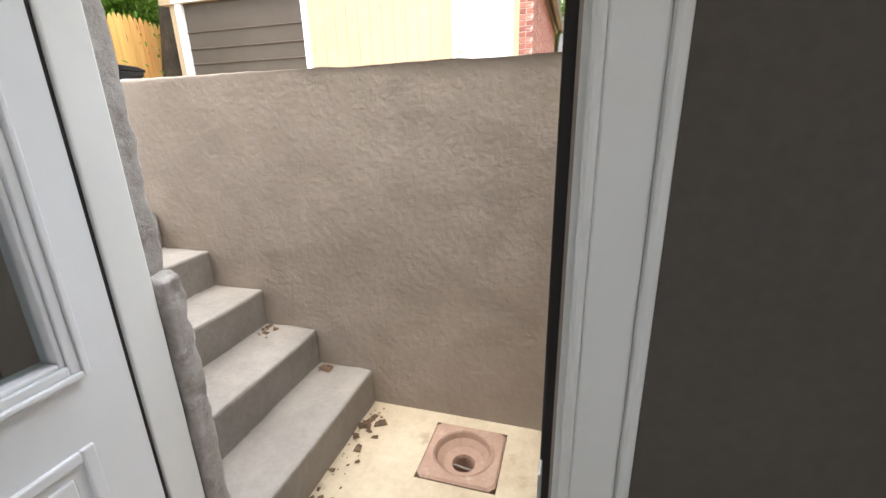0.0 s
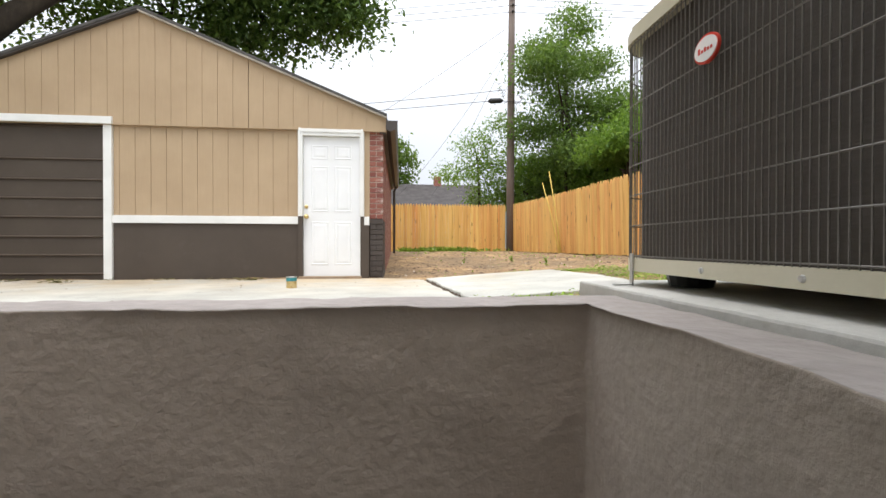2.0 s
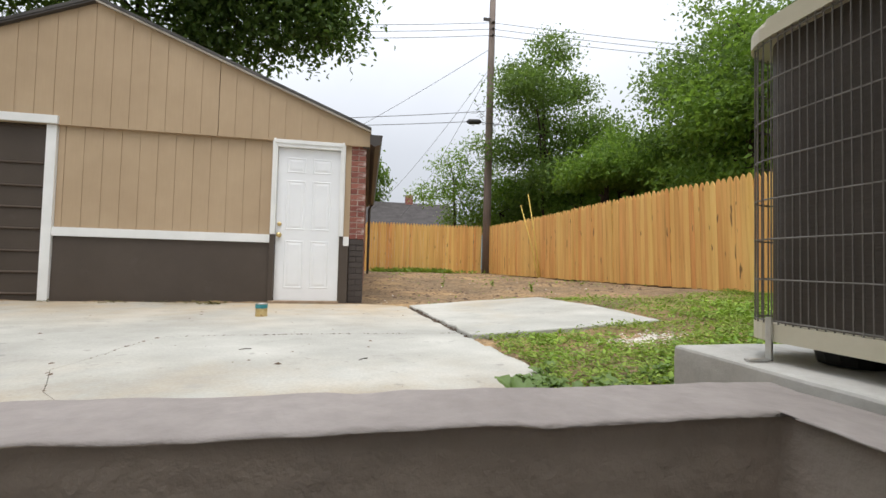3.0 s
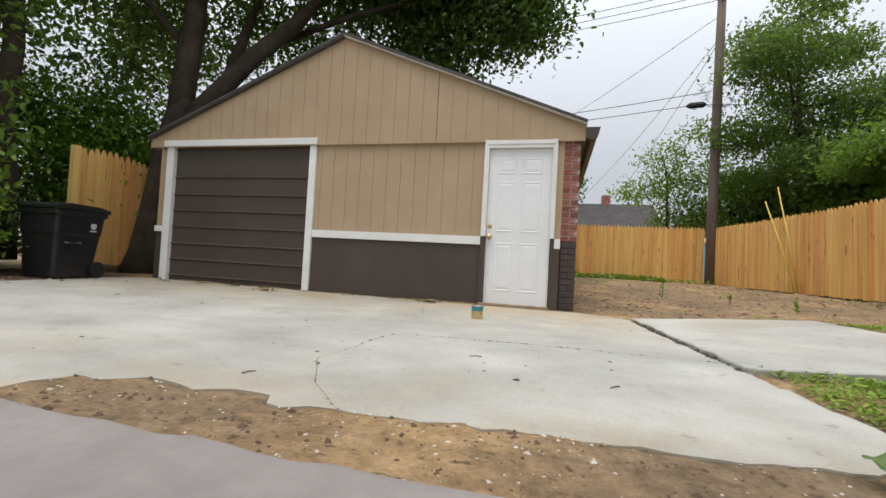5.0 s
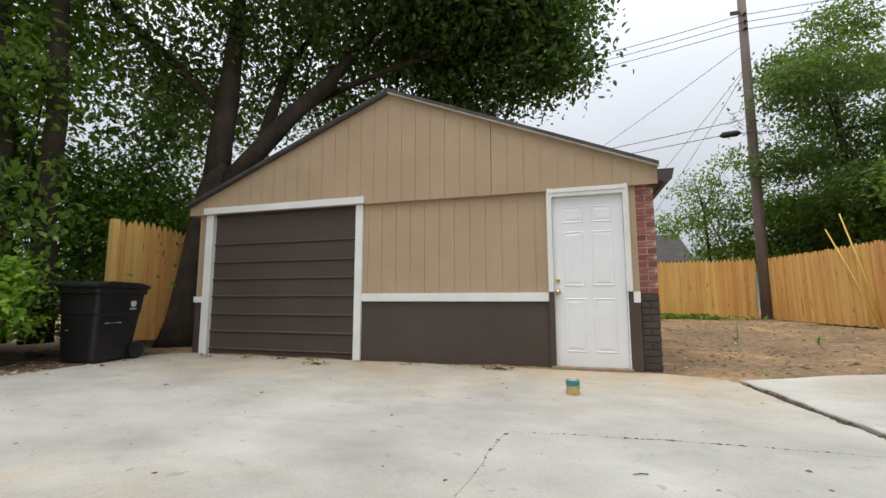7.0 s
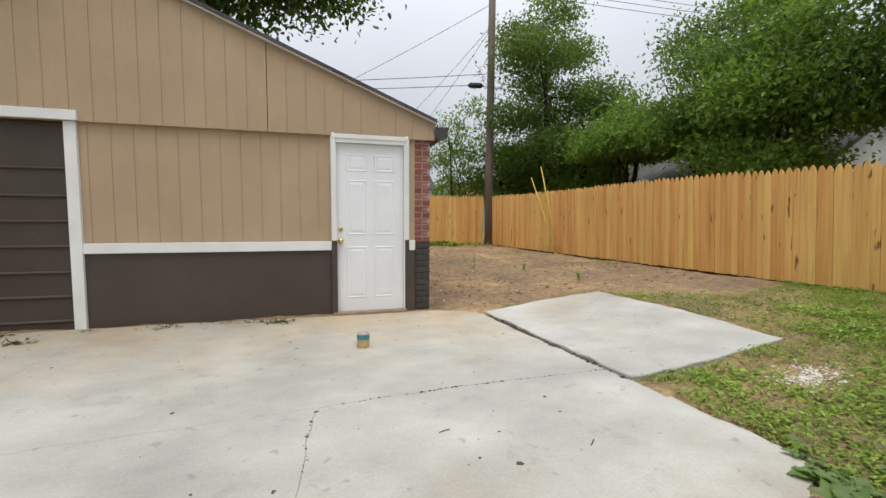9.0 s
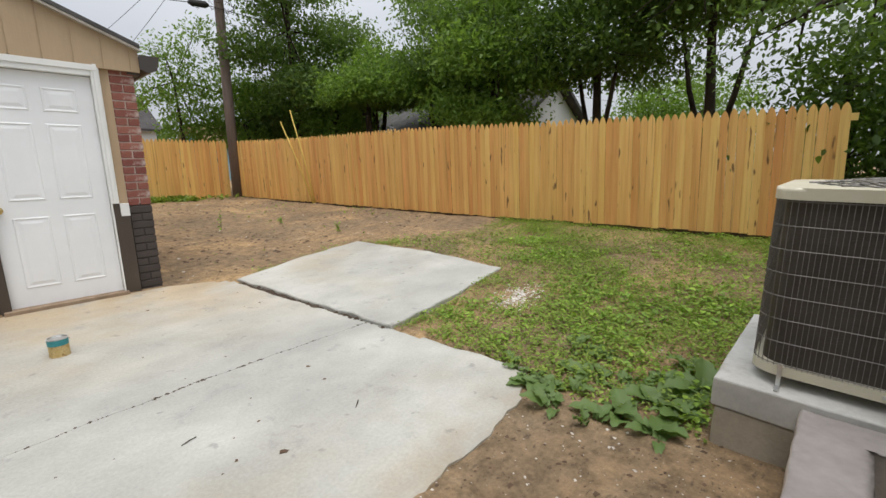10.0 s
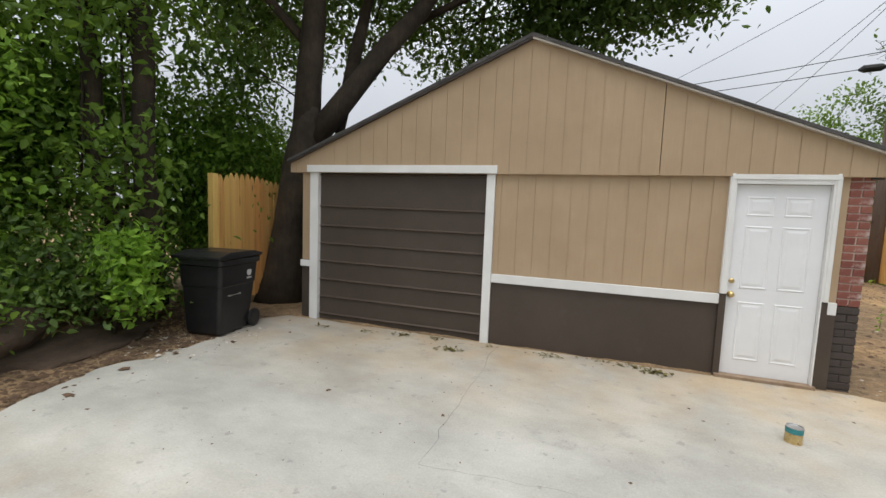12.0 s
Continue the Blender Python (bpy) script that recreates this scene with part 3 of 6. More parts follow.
def slab(poly, top, depth, inset, material, name, parent, lip_w=0.003):
    bm = bmesh.new()
    k = len(poly)
    area = sum(poly[i][0] * poly[(i + 1) % k][1] - poly[(i + 1) % k][0] * poly[i][1] for i in range(k))
    sgn = 1 if area > 0 else -1
    ring = []
    for i in range(k):
        a, b = Vector(poly[i - 1]), Vector(poly[(i + 1) % k])
        d = (b - a).normalized()
        ring.append(Vector(poly[i]) + sgn * inset * Vector((-d.y, d.x)))
    lip = []
    for i in range(k):
        d = (ring[(i + 1) % k] - ring[i - 1]).normalized()
        lip.append(ring[i] + sgn * lip_w * Vector((-d.y, d.x)))
    rows = [[bm.verts.new((p.x, p.y, top(p.x, p.y) - dz)) for p in pts] for pts, dz in ((lip, 0), (ring, 0.008), (ring, depth))]
    bm.faces.new(rows[0])
    for a, b in zip(rows, rows[1:]):
        for i in range(k):
            bm.faces.new((a[i], a[(i + 1) % k], b[(i + 1) % k], b[i]))
    return part(name, bm, material, parent)


drive = thing("pavement", 0, 0, 0, "pale cracked concrete drive in front of the garage", "pavement", kind="structure")
for s, gap, lip in zip(SLABS, (0.0004, 0.0004, 0.0002), (0.0012, 0.0012, 0.0006)):
    slab(s, lambda x, y: 0.0, 0.09, gap, M_SLAB, "slab", drive, lip)
patio = thing("pavement", 0, 0, 0, "separate pale concrete slab sunk in the lawn", "pavement", kind="structure")
slab(PATIO, patio_z, 0.12, 0.012, M_PATIO, "slab", patio, 0.008)

bm = bmesh.new()
bmesh.ops.create_uvsphere(bm, u_segments=40, v_segments=20, radius=1.0)
for v in bm.verts:
    k = 1 + 0.25 * noise.noise(v.co * 2.2) + 0.1 * noise.noise(v.co * 7.0)
    v.co = Vector((v.co.x * 0.75 * k, v.co.y * 1.0 * k, v.co.z * 0.52 * k))
mound = mesh_object("mound", bm, M_ROOTSOIL_AND_SHADE, True)
mound.location = (-6.95, -3.3, 0.2)
tagged(mound, "dark earth mound full of roots at the hedge", "mound", kind="structure")
bank = new("mound", mound.data)
bank.matrix_basis = pose(-6.75, -2.45, 0.0, 0, 0, 12) @ Matrix.Diagonal((0.9, 1.25, 0.42, 1))
tagged(bank, "low bank of dark rooty earth under the bushes", "mound", kind="structure")

# ---- the stairwell ----
def structure(name, bm, material, label, category, smooth=False):
    return tagged(mesh_object(name, bm, material, smooth), label, category, kind="structure")


def stucco_wall(name, plan, z0, z1, seed, label):
    bm = prism(bmesh.new(), plan, "z", z0, z1 + 0.002)
    bmesh.ops.bevel(bm, geom=bm.edges[:], offset=0.014, segments=2, affect="EDGES", profile=0.5)
    ob = structure(name, lumpy(bm, 0.045, 0.006, 9.0, seed), M_STUCCO, label, "wall", True)
    ob.data.materials.append(M_COPING)
    for f in ob.data.polygons:
        if f.normal.z > 0.75:
            f.material_index = 1
    return ob


stucco_wall("wall_north", [(WELL_L, WELL_N), (WELL_R, WELL_N), (WELL_R, HOUSE), (2.005, HOUSE), (2.005, WALL_N), (WELL_L, WALL_N)], -1.4, COPE, 3, "brown painted stucco retaining wall round the stairwell")
DX, DY, DH = 1.44, -5.46, 0.165
bm = bmesh.new()
for x0, x1, y0, y1 in ((0.85, DX - DH, -6.4, WELL_N), (DX + DH, WELL_R, -6.4, WELL_N), (DX - DH, DX + DH, DY + DH, WELL_N), (DX - DH, DX + DH, -6.4, DY - DH)):
    box(bm, x0, x1, y0, y1, -1.45, WELL_Z)
structure("floor", bm, M_WELL_FLOOR, "worn yellowish concrete floor of the stairwell", "floor")

stairs = thing("stairs", 0, 0, 0, "grey concrete steps up from the basement door", "stairs", kind="structure")
RISE, TREAD, NOSE = 0.188, 0.29, 0.92
for i in range(7):
    x1 = NOSE - TREAD * i
    z1 = WELL_Z + RISE * (i + 1)
    bm = boxed(WELL_L - 0.3 if i == 6 else x1 - TREAD - 0.05, x1, HOUSE + 0.002, WELL_N - 0.002, z1 - RISE - 0.05, z1, bevel=0.014)
    part("step", lumpy(bm, 0.09, 0.005, 5, i * 3.7), M_STEP, stairs, smooth=False)

drain = thing("floor_drain", DX, DY, WELL_Z, "square reddish clay drain with a round bowl and open hole", "drain")
bm = bmesh.new()
N = 40
def square(a, h):
    c, s = math.cos(a), math.sin(a)
    k = h / max(abs(c), abs(s))
    return c * k, s * k
angles = [2 * math.pi * (i + 0.5) / N for i in range(N)]
rings = [[(*square(a, DH - 0.003), -0.1) for a in angles], [(*square(a, DH - 0.003), 0.004) for a in angles], [(*square(a, DH - 0.012), 0.012) for a in angles]]
for r, z in ((0.132, 0.012), (0.126, 0.018), (0.120, 0.012), (0.112, -0.012), (0.085, -0.035), (0.050, -0.045), (0.046, -0.06), (0.046, -0.16), (0.001, -0.165)):
    rings.append([(r * math.cos(a), r * math.sin(a), z) for a in angles])
vr = [[bm.verts.new(p) for p in ring] for ring in rings]
for a, b in zip(vr, vr[1:]):
    for i in range(N):
        bm.faces.new((a[i], a[(i + 1) % N], b[(i + 1) % N], b[i]))
part("clay_tile", bm, M_CLAY, drain)
part("grate_bar", tube(bmesh.new(), [(-0.046, 0.005, -0.07), (0.046, -0.008, -0.07)], 0.005, 6), M_STEEL, drain, "rusty bar across the hole")

# ---- the house: its wall, doorway and basement, made pale to bounce daylight ----
OPEN_L, OPEN_R, OPEN_T = 0.92, 1.806, 0.86
bm = bmesh.new()
box(bm, -0.9, OPEN_L, -6.40, HOUSE, -1.45, 0.4)
box(bm, OPEN_R, 9.0, -6.40, HOUSE, -1.45, 0.4)
structure("wall_house_base", bm, M_STUCCO, "brown stucco foot of the house wall", "wall")
# upper wall is unseen; made pale as a reflector for the stairwell
bm = bmesh.new()
box(bm, -0.9, OPEN_L, -6.40, HOUSE, 0.4, 2.8)
box(bm, OPEN_R, 9.0, -6.40, HOUSE, 0.4, 2.8)
box(bm, OPEN_L, OPEN_R, -6.40, HOUSE, OPEN_T, 2.8)
structure("wall_house", bm, M_STUCCO_FAR, "house wall, its pale colour added to bounce light into the stairwell", "wall")
bm = bmesh.new()
box(bm, -0.9, -0.7, -9.8, -6.402, -1.45, 2.8)
box(bm, 8.8, 9.0, -9.8, -6.402, -1.45, 2.8)
box(bm, -0.7, 8.8, -9.8, -9.62, -1.45, -0.35)
box(bm, -0.7, 8.8, -9.8, -9.62, 0.85, 2.8)
# two unseen window openings, added to throw daylight on the door casing
for x0, x1 in ((-0.7, -0.2), (1.5, 2.0), (4.36, 8.8)):
    box(bm, x0, x1, -9.8, -9.62, -0.35, 0.85)
structure("wall_house_rear", bm, M_STUCCO_FAR, "plain pale walls of the house with two openings added to light the basement", "wall")
# unseen room surfaces, kept pale to bounce daylight onto the frame and door
structure("floor_basement", boxed(-0.69, 4.4, -9.6, -6.401, -1.45, -1.255), M_PAD, "pale concrete basement floor, added to bounce daylight", "floor")
structure("ceiling", boxed(-0.69, 4.4, -9.6, -6.401, 0.95, 1.1), M_WHITE, "white basement ceiling, added to bounce daylight", "ceiling")
bm = bmesh.new()
box(bm, 4.4, 4.5, -9.6, -6.401, -1.3, 1.0)
structure("wall_basement", bm, M_WHITE, "white basement wall, added to bounce daylight", "wall")
structure("wall_basement_panel", boxed(OPEN_R + 0.097, 4.39, -6.418, -6.402, -1.25, 0.95), M_DARKWALL, "dark brown panelling beside the door", "wall")
# dark wall added behind the door leaf so its glass reads as unlit room
structure("wall_pane_backing", boxed(0.55, 0.66, -9.6, -6.402, -1.254, 0.95), M_DARKWALL, "dark brown sheet added behind the open door to darken its pane", "wall")
bm = prism(bmesh.new(), [(-10.0, 2.78), (-6.0, 2.78), (-8.0, 3.9)], "x", -1.1, 9.2)
structure("roof_house", bm, M_SHINGLE, "dark shingle roof of the house", "roof")

frame_thing = thing("door_frame", 0, 0, 0, "white painted exterior door frame with black weatherstrip", "door frame", kind="structure")
part("brickmould", boxed(OPEN_R - 0.006, OPEN_R + 0.028, -6.326, -6.215, WELL_Z, OPEN_T, bevel=0.006), M_FRAME_GREY, frame_thing)
part("brickmould", boxed(OPEN_R - 0.010, OPEN_R + 0.028, -6.213, -6.186, WELL_Z, OPEN_T, bevel=0.008), M_WHITE, frame_thing, "white brickmould")
part("weatherstrip", boxed(OPEN_R - 0.016, OPEN_R + 0.01, -6.350, -6.332, WELL_Z, OPEN_T, bevel=0.004), M_RUBBER, frame_thing, "black rubber weatherstrip")
part("side_jamb", boxed(OPEN_R + 0.004, OPEN_R + 0.02, -6.403, -6.354, WELL_Z, OPEN_T, bevel=0.003), M_FRAME_GREY, frame_thing)
bm = bmesh.new()
box(bm, OPEN_R + 0.012, OPEN_R + 0.026, -6.432, -6.404, WELL_Z, OPEN_T + 0.09, bevel=0.005)
box(bm, OPEN_R + 0.026, OPEN_R + 0.080, -6.426, -6.404, WELL_Z, OPEN_T + 0.09, bevel=0.003)
box(bm, OPEN_R + 0.080, OPEN_R + 0.096, -6.436, -6.404, WELL_Z, OPEN_T + 0.09, bevel=0.006)
part("casing", bm, M_FRAME_GREY, frame_thing, "grey-white moulded inner casing")
part("side_jamb", boxed(OPEN_L, OPEN_L + 0.04, -6.331, -6.25, WELL_Z, OPEN_T, bevel=0.004), M_WHITE, frame_thing)
part("weatherstrip", boxed(OPEN_L + 0.005, OPEN_L + 0.032, -6.3405, -6.332, WELL_Z, OPEN_T), M_RUBBER, frame_thing, "dark gap seal")
part("head_jamb", boxed(OPEN_L, OPEN_R, -6.30, -6.19, OPEN_T - 0.04, OPEN_T), M_WHITE, frame_thing)
part("strike_plate", boxed(OPEN_R - 0.016, OPEN_R - 0.011, -6.40, -6.37, -0.42, -0.34, bevel=0.002), M_STEEL, frame_thing, "steel strike plate")

# broken edge of the masonry beside the frame
bm = lumpy(boxed(0.85, 0.928, -6.262, -6.185, -1.25, 0.9, bevel=0.008), 0.02, 0.007, 21, 5)
tagged(mesh_object("trim", bm, M_PLASTER, True), "broken grey plaster edge beside the door frame", "plaster", kind="structure")
bm = lumpy(boxed(0.915, 0.972, -6.245, -6.185, -1.25, -0.19, bevel=0.012), 0.018, 0.009, 19, 8)
tagged(mesh_object("trim", bm, M_PLASTER, True), "lumpy mortar strip beside the door frame", "plaster", kind="structure")

# the entry door, swung inwards
leaf = thing("entry_door", OPEN_L + 0.037, -6.342, WELL_Z + 0.01, "white half-glazed entry door standing open", "door", turn=-90, kind="structure")
leaf.name = "door_1"
W, H, T = 0.86, 2.03, 0.044
LB = 0.937
bm = bmesh.new()
box(bm, 0, 0.095, -T, 0, 0, H)
box(bm, W - 0.095, W, -T, 0, 0, H)
box(bm, 0.095, W - 0.095, -T, 0, 0, LB + 0.02)
box(bm, 0.095, W - 0.095, -T, 0, H - 0.13, H)
part("slab", bm, M_DOOR_WHITE, leaf)
bm = bmesh.new()
for o, w, hgt in ((0.0, 0.012, 0.016), (0.012, 0.018, 0.010), (0.030, 0.010, 0.004)):
    x0, x1, z0, z1 = 0.072 + o, W - 0.072 - o, LB + o, H - 0.11 - o
    for q in ((x0, x0 + w, z0, z1), (x1 - w, x1, z0, z1), (x0 + w, x1 - w, z0, z0 + w), (x0 + w, x1 - w, z1 - w, z1)):
        box(bm, q[0], q[1], -T - hgt, hgt, q[2], q[3], bevel=0.003)
part("glazing_bead", bm, M_DOOR_WHITE, leaf, "stepped white lite frame")
part("pane", boxed(0.094, W - 0.094, -0.026, -0.018, LB + 0.021, H - 0.131), M_GLASS, leaf, "dark reflecting glass pane")
for x0 in (0.10, 0.46):
    bm = bmesh.new()
    for q in ((x0, x0 + 0.025, 0.22, 0.80), (x0 + 0.275, x0 + 0.3, 0.22, 0.80), (x0 + 0.025, x0 + 0.275, 0.22, 0.245), (x0 + 0.025, x0 + 0.275, 0.775, 0.80)):
        box(bm, q[0], q[1], -0.002, 0.009, q[2], q[3], bevel=0.004)
    box(bm, x0 + 0.045, x0 + 0.255, -0.002, 0.006, 0.265, 0.755, bevel=0.005)
    part("panel", bm, M_DOOR_WHITE, leaf)

# ---- the garage ----
garage = thing("garage", 0, 0, 0, "tan and brown garage with red brick corner and low gable", "garage")
GL, GR, GD = -5.34, 1.13, 6.2
APEX_X, APEX_Z, EAVE_Z = -2.145, 3.65, 2.215


def roof_z(x):
    half = 3.35 if x < APEX_X else 3.46
    return EAVE_Z + 0.04 + (APEX_Z - EAVE_Z - 0.04) * (1 - abs(x - APEX_X) / half)


def grooved(x0, x1, z0, top, y, pitch=0.203, start=0.0, groove=0.010):
    """Sheet siding: a backing and strips with grooves between them; top gives the upper edge at x."""
    bm = bmesh.new()
    prism(bm, [(x0, z0), (x1, z0)] + [(x, top(x)) for x in ([x1, APEX_X, x0] if x0 < APEX_X < x1 else [x1, x0])], "y", y, y + 0.012)
    k = math.floor((x0 - start) / pitch)
    while start + k * pitch < x1:
        a, b = max(x0, start + k * pitch + groove / 2), min(x1, start + (k + 1) * pitch - groove / 2)
        if b - a > 0.004:
            xs = [b, APEX_X, a] if a < APEX_X < b else [b, a]
            prism(bm, [(a, z0), (b, z0)] + [(x, top(x)) for x in xs], "y", y - 0.0055, y - 0.0005)
        k += 1
    return bm


part("wall", boxed(GL, GR - 0.22, 0.05, 0.12, -0.1, 2.14), M_BROWN, garage)
part("siding", grooved(-2.512, -0.062, 0.85, lambda x: 2.125, 0.03), M_TAN, garage, "tan grooved wood siding")
part("siding", grooved(GL, -5.19, 0.85, lambda x: 2.125, 0.03), M_TAN, garage)
part("siding", grooved(0.858, 0.934, 0.88, lambda x: 2.125, 0.03), M_TAN, garage)
part("gable_siding", grooved(GL - 0.175, -0.731, 2.10, lambda x: roof_z(x) - 0.02, -0.02, start=0.085), M_TAN, garage, "tan grooved gable siding")
part("gable_siding", grooved(-0.725, GR + 0.045, 2.10, lambda x: roof_z(x) - 0.02, -0.02, start=0.085), M_TAN, garage, "tan grooved gable siding")
part("frieze", boxed(GL - 0.175, GR + 0.045, -0.007, 0.12, 2.101, 2.15), M_TAN, garage)
part("wall_board", boxed(-2.512, -0.063, 0.018, 0.05, -0.03, 0.776), M_BROWN, garage, "dark brown painted board")
part("wall_board", boxed(GL, -5.19, 0.018, 0.05, -0.03, 0.76), M_BROWN, garage)
part("belt_trim", boxed(-2.512, -0.06, -0.012, 0.018, 0.772, 0.878, bevel=0.004), M_WHITE, garage, "white belt board")
part("belt_trim", boxed(GL - 0.01, -5.192, -0.012, 0.018, 0.755, 0.845, bevel=0.004), M_WHITE, garage)
part("belt_trim", boxed(0.8605, 0.933, -0.012, 0.03, 0.76, 0.882, bevel=0.004), M_WHITE, garage)
part("wall_rear", boxed(GL, GR - 0.1, GD - 0.1, GD, -0.1, 2.3), M_TAN, garage)
part("wall_side", boxed(GL, GL + 0.1, 0.12, GD - 0.1, -0.1, 2.3), M_BROWN, garage)
part("wall_side", boxed(GR - 0.12, GR - 0.02, 1.0, GD, -0.1, 2.3), M_BRICK_RED, garage, "red brick side wall")

for sx in (1, -1):
    ex = 1.185 if sx > 0 else APEX_X - 3.385
    ez = roof_z(ex)
    bm = prism(bmesh.new(), [(APEX_X, APEX_Z), (ex, ez), (ex, ez + 0.035), (APEX_X, APEX_Z + 0.04)], "y", -0.09, GD + 0.2)
    part("roof", bm, M_SHINGLE, garage, "dark shingled roof slope")
    bm = prism(bmesh.new(), [(APEX_X, APEX_Z - 0.024), (ex, ez - 0.024), (ex, ez - 0.003), (APEX_X, APEX_Z - 0.003)], "y", -0.082, -0.03)
    part("rake_trim", bm, M_FASCIA if sx > 0 else M_GUTTER, garage, "pale metal edge along the roof" if sx > 0 else "dark painted edge along the roof")
bm = bmesh.new()
prof = [(1.175, 2.135), (1.235, 2.105), (1.305, 2.135), (1.335, 2.25), (1.325, 2.25), (1.295, 2.145), (1.235, 2.12), (1.185, 2.145), (1.185, 2.24), (1.175, 2.24)]
prism(bm, prof, "y", -0.05, GD + 0.1)
part("gutter", bm, M_GUTTER, garage, "dark painted gutter")
part("gutter_end", prism(bmesh.new(), [(1.17, 2.13), (1.235, 2.10), (1.31, 2.13), (1.34, 2.255), (1.17, 2.255)], "y", -0.062, -0.052), M_GUTTER, garage)
part("soffit", boxed(GR - 0.05, 1.173, 0.0, GD, 2.08, 2.098), M_GUTTER, garage)
part("downspout", tube(bmesh.new(), [(1.265, 5.9, 2.12), (1.2, 5.95, 2.0), (1.2, 5.95, 0.1)], 0.035, 8), M_GUTTER, garage)

# the overhead door in its white frame
gdoor = thing("garage_door", -5.052, 0.06, -0.045, "dark brown sectional overhead door, closed", "garage door")
GW = 2.432
heights = [0.0, 0.155, 0.41, 0.66, 0.925, 1.18, 1.435, 1.71, 2.15]
for z0, z1 in zip(heights, heights[1:]):
    bm = bmesh.new()
    prism(bm, [(0.016, z0 + 0.001), (0.004, z0 + 0.008), (0.0, z0 + 0.02), (0.0, z1 - 0.050), (-0.030, z1 - 0.040), (-0.034, z1 - 0.032), (-0.002, z1 - 0.010), (0.016, z1 - 0.001), (0.035, z1 - 0.001), (0.035, z0 + 0.001)], "x", 0, GW)
    part("door_section", bm, M_DOOR_BROWN, gdoor)
part("bottom_seal", boxed(0, GW, 0.0, 0.03, -0.02, 0.0), M_RUBBER, gdoor, "black rubber seal")
part("latch", tube(bmesh.new(), [(0.06, -0.02, 0.80), (0.06, 0.002, 0.80)], 0.022, 10), M_GUTTER, gdoor)
part("door_trim", boxed(-5.215, -2.487, -0.058, 0.06, 2.102, 2.20, bevel=0.004), M_WHITE, garage, "white door head board")
part("door_trim", boxed(-5.188, -5.053, -0.018, 0.1, -0.05, 2.1, bevel=0.004), M_WHITE, garage, "white door side board")
part("door_trim", boxed(-2.62, -2.514, -0.018, 0.1, -0.05, 2.1, bevel=0.004), M_WHITE, garage, "white door side board")

# the entrance door
sdoor = thing("side_door", 0, 0, 0.02, "white six-panel entrance door with brass knob, closed", "door")
SW, SH = 0.795, 2.0
part("slab", boxed(0.003, SW - 0.003, 0.035, 0.079, 0.0, SH), M_DOOR_WHITE, sdoor)
for x0, x1 in ((0.115, 0.355), (0.44, 0.68)):
    for z0, z1 in ((0.17, 0.79), (0.93, 1.58), (1.68, 1.88)):
        bm = bmesh.new()
        y0 = 0.0345
        ring_a = [(x0, z0), (x1, z0), (x1, z1), (x0, z1)]
        steps = [(0.0, y0), (0.010, y0 - 0.006), (0.022, y0 - 0.001), (0.030, y0 - 0.001), (0.055, y0 - 0.006)]
        loops = []
        for o, yy in steps:
            loops.append([bm.verts.new((px + (o if px == x0 else -o), yy, pz + (o if pz == z0 else -o))) for px, pz in ring_a])
        for la, lb in zip(loops, loops[1:]):
            for i in range(4):
                bm.faces.new((la[i], la[(i + 1) % 4], lb[(i + 1) % 4], lb[i]))
        bm.faces.new(loops[-1])
        part("panel", bm, M_DOOR_WHITE, sdoor)


def lathe(bm, profile, centre, sides=20):
    """A turned shape about the y axis: profile of (radius, y)."""
    cx, cy, cz = centre
    rows = [[bm.verts.new((cx + r * math.cos(a), cy + yy, cz + r * math.sin(a))) for a in (2 * math.pi * k / sides for k in range(sides))] for r, yy in profile]
    for a, b in zip(rows, rows[1:]):
        for k in range(sides):
            bm.faces.new((a[k], a[(k + 1) % sides], b[(k + 1) % sides], b[k]))
    bm.faces.new(rows[0])
    bm.faces.new(rows[-1][::-1])
    return bm


part("door_knob", lathe(bmesh.new(), [(0.032, 0), (0.032, -0.006), (0.012, -0.010), (0.012, -0.03), (0.026, -0.038), (0.029, -0.05), (0.024, -0.062), (0.004, -0.066)], (0.045, 0.035, 0.86)), M_BRASS, sdoor, "brass knob", True)
part("deadbolt", lathe(bmesh.new(), [(0.027, 0), (0.025, -0.014), (0.012, -0.016), (0.003, -0.017)], (0.045, 0.035, 1.0)), M_BRASS, sdoor, "brass deadbolt", True)
bm = bmesh.new()
box(bm, -0.062, 0.0, -0.02, 0.09, 0.865, 2.12, bevel=0.004)
box(bm, -0.05, -0.02, -0.028, -0.019, 0.865, 2.11, bevel=0.003)
part("jamb", bm, M_WHITE, sdoor, "white door casing")
bm = bmesh.new()
box(bm, SW, SW + 0.064, -0.02, 0.09, 0.865, 2.12, bevel=0.004)
box(bm, SW + 0.02, SW + 0.05, -0.028, -0.019, 0.865, 2.11, bevel=0.003)
part("jamb", bm, M_WHITE, sdoor, "white door casing")
bm = boxed(0.0005, SW - 0.0005, -0.02, 0.09, SH + 0.005, 2.12, bevel=0.004)
box(bm, -0.05, SW + 0.05, -0.031, -0.019, SH + 0.05, 2.10, bevel=0.003)
part("head", bm, M_WHITE, sdoor, "white door casing")
part("jamb", boxed(-0.062, 0.0, -0.019, 0.09, -0.03, 0.863, bevel=0.003), M_BROWN, sdoor, "brown painted lower casing")
part("jamb", boxed(SW + 0.012, SW + 0.135, -0.010, 0.09, -0.03, 0.7585, bevel=0.003), M_BROWN, sdoor, "brown painted lower board")
part("jamb", boxed(SW + 0.012, SW + 0.0645, -0.010, 0.09, 0.7595, 0.864), M_BROWN, sdoor)
part("jamb", boxed(SW, SW + 0.011, -0.019, 0.09, -0.03, 0.863), M_WHITE, sdoor)
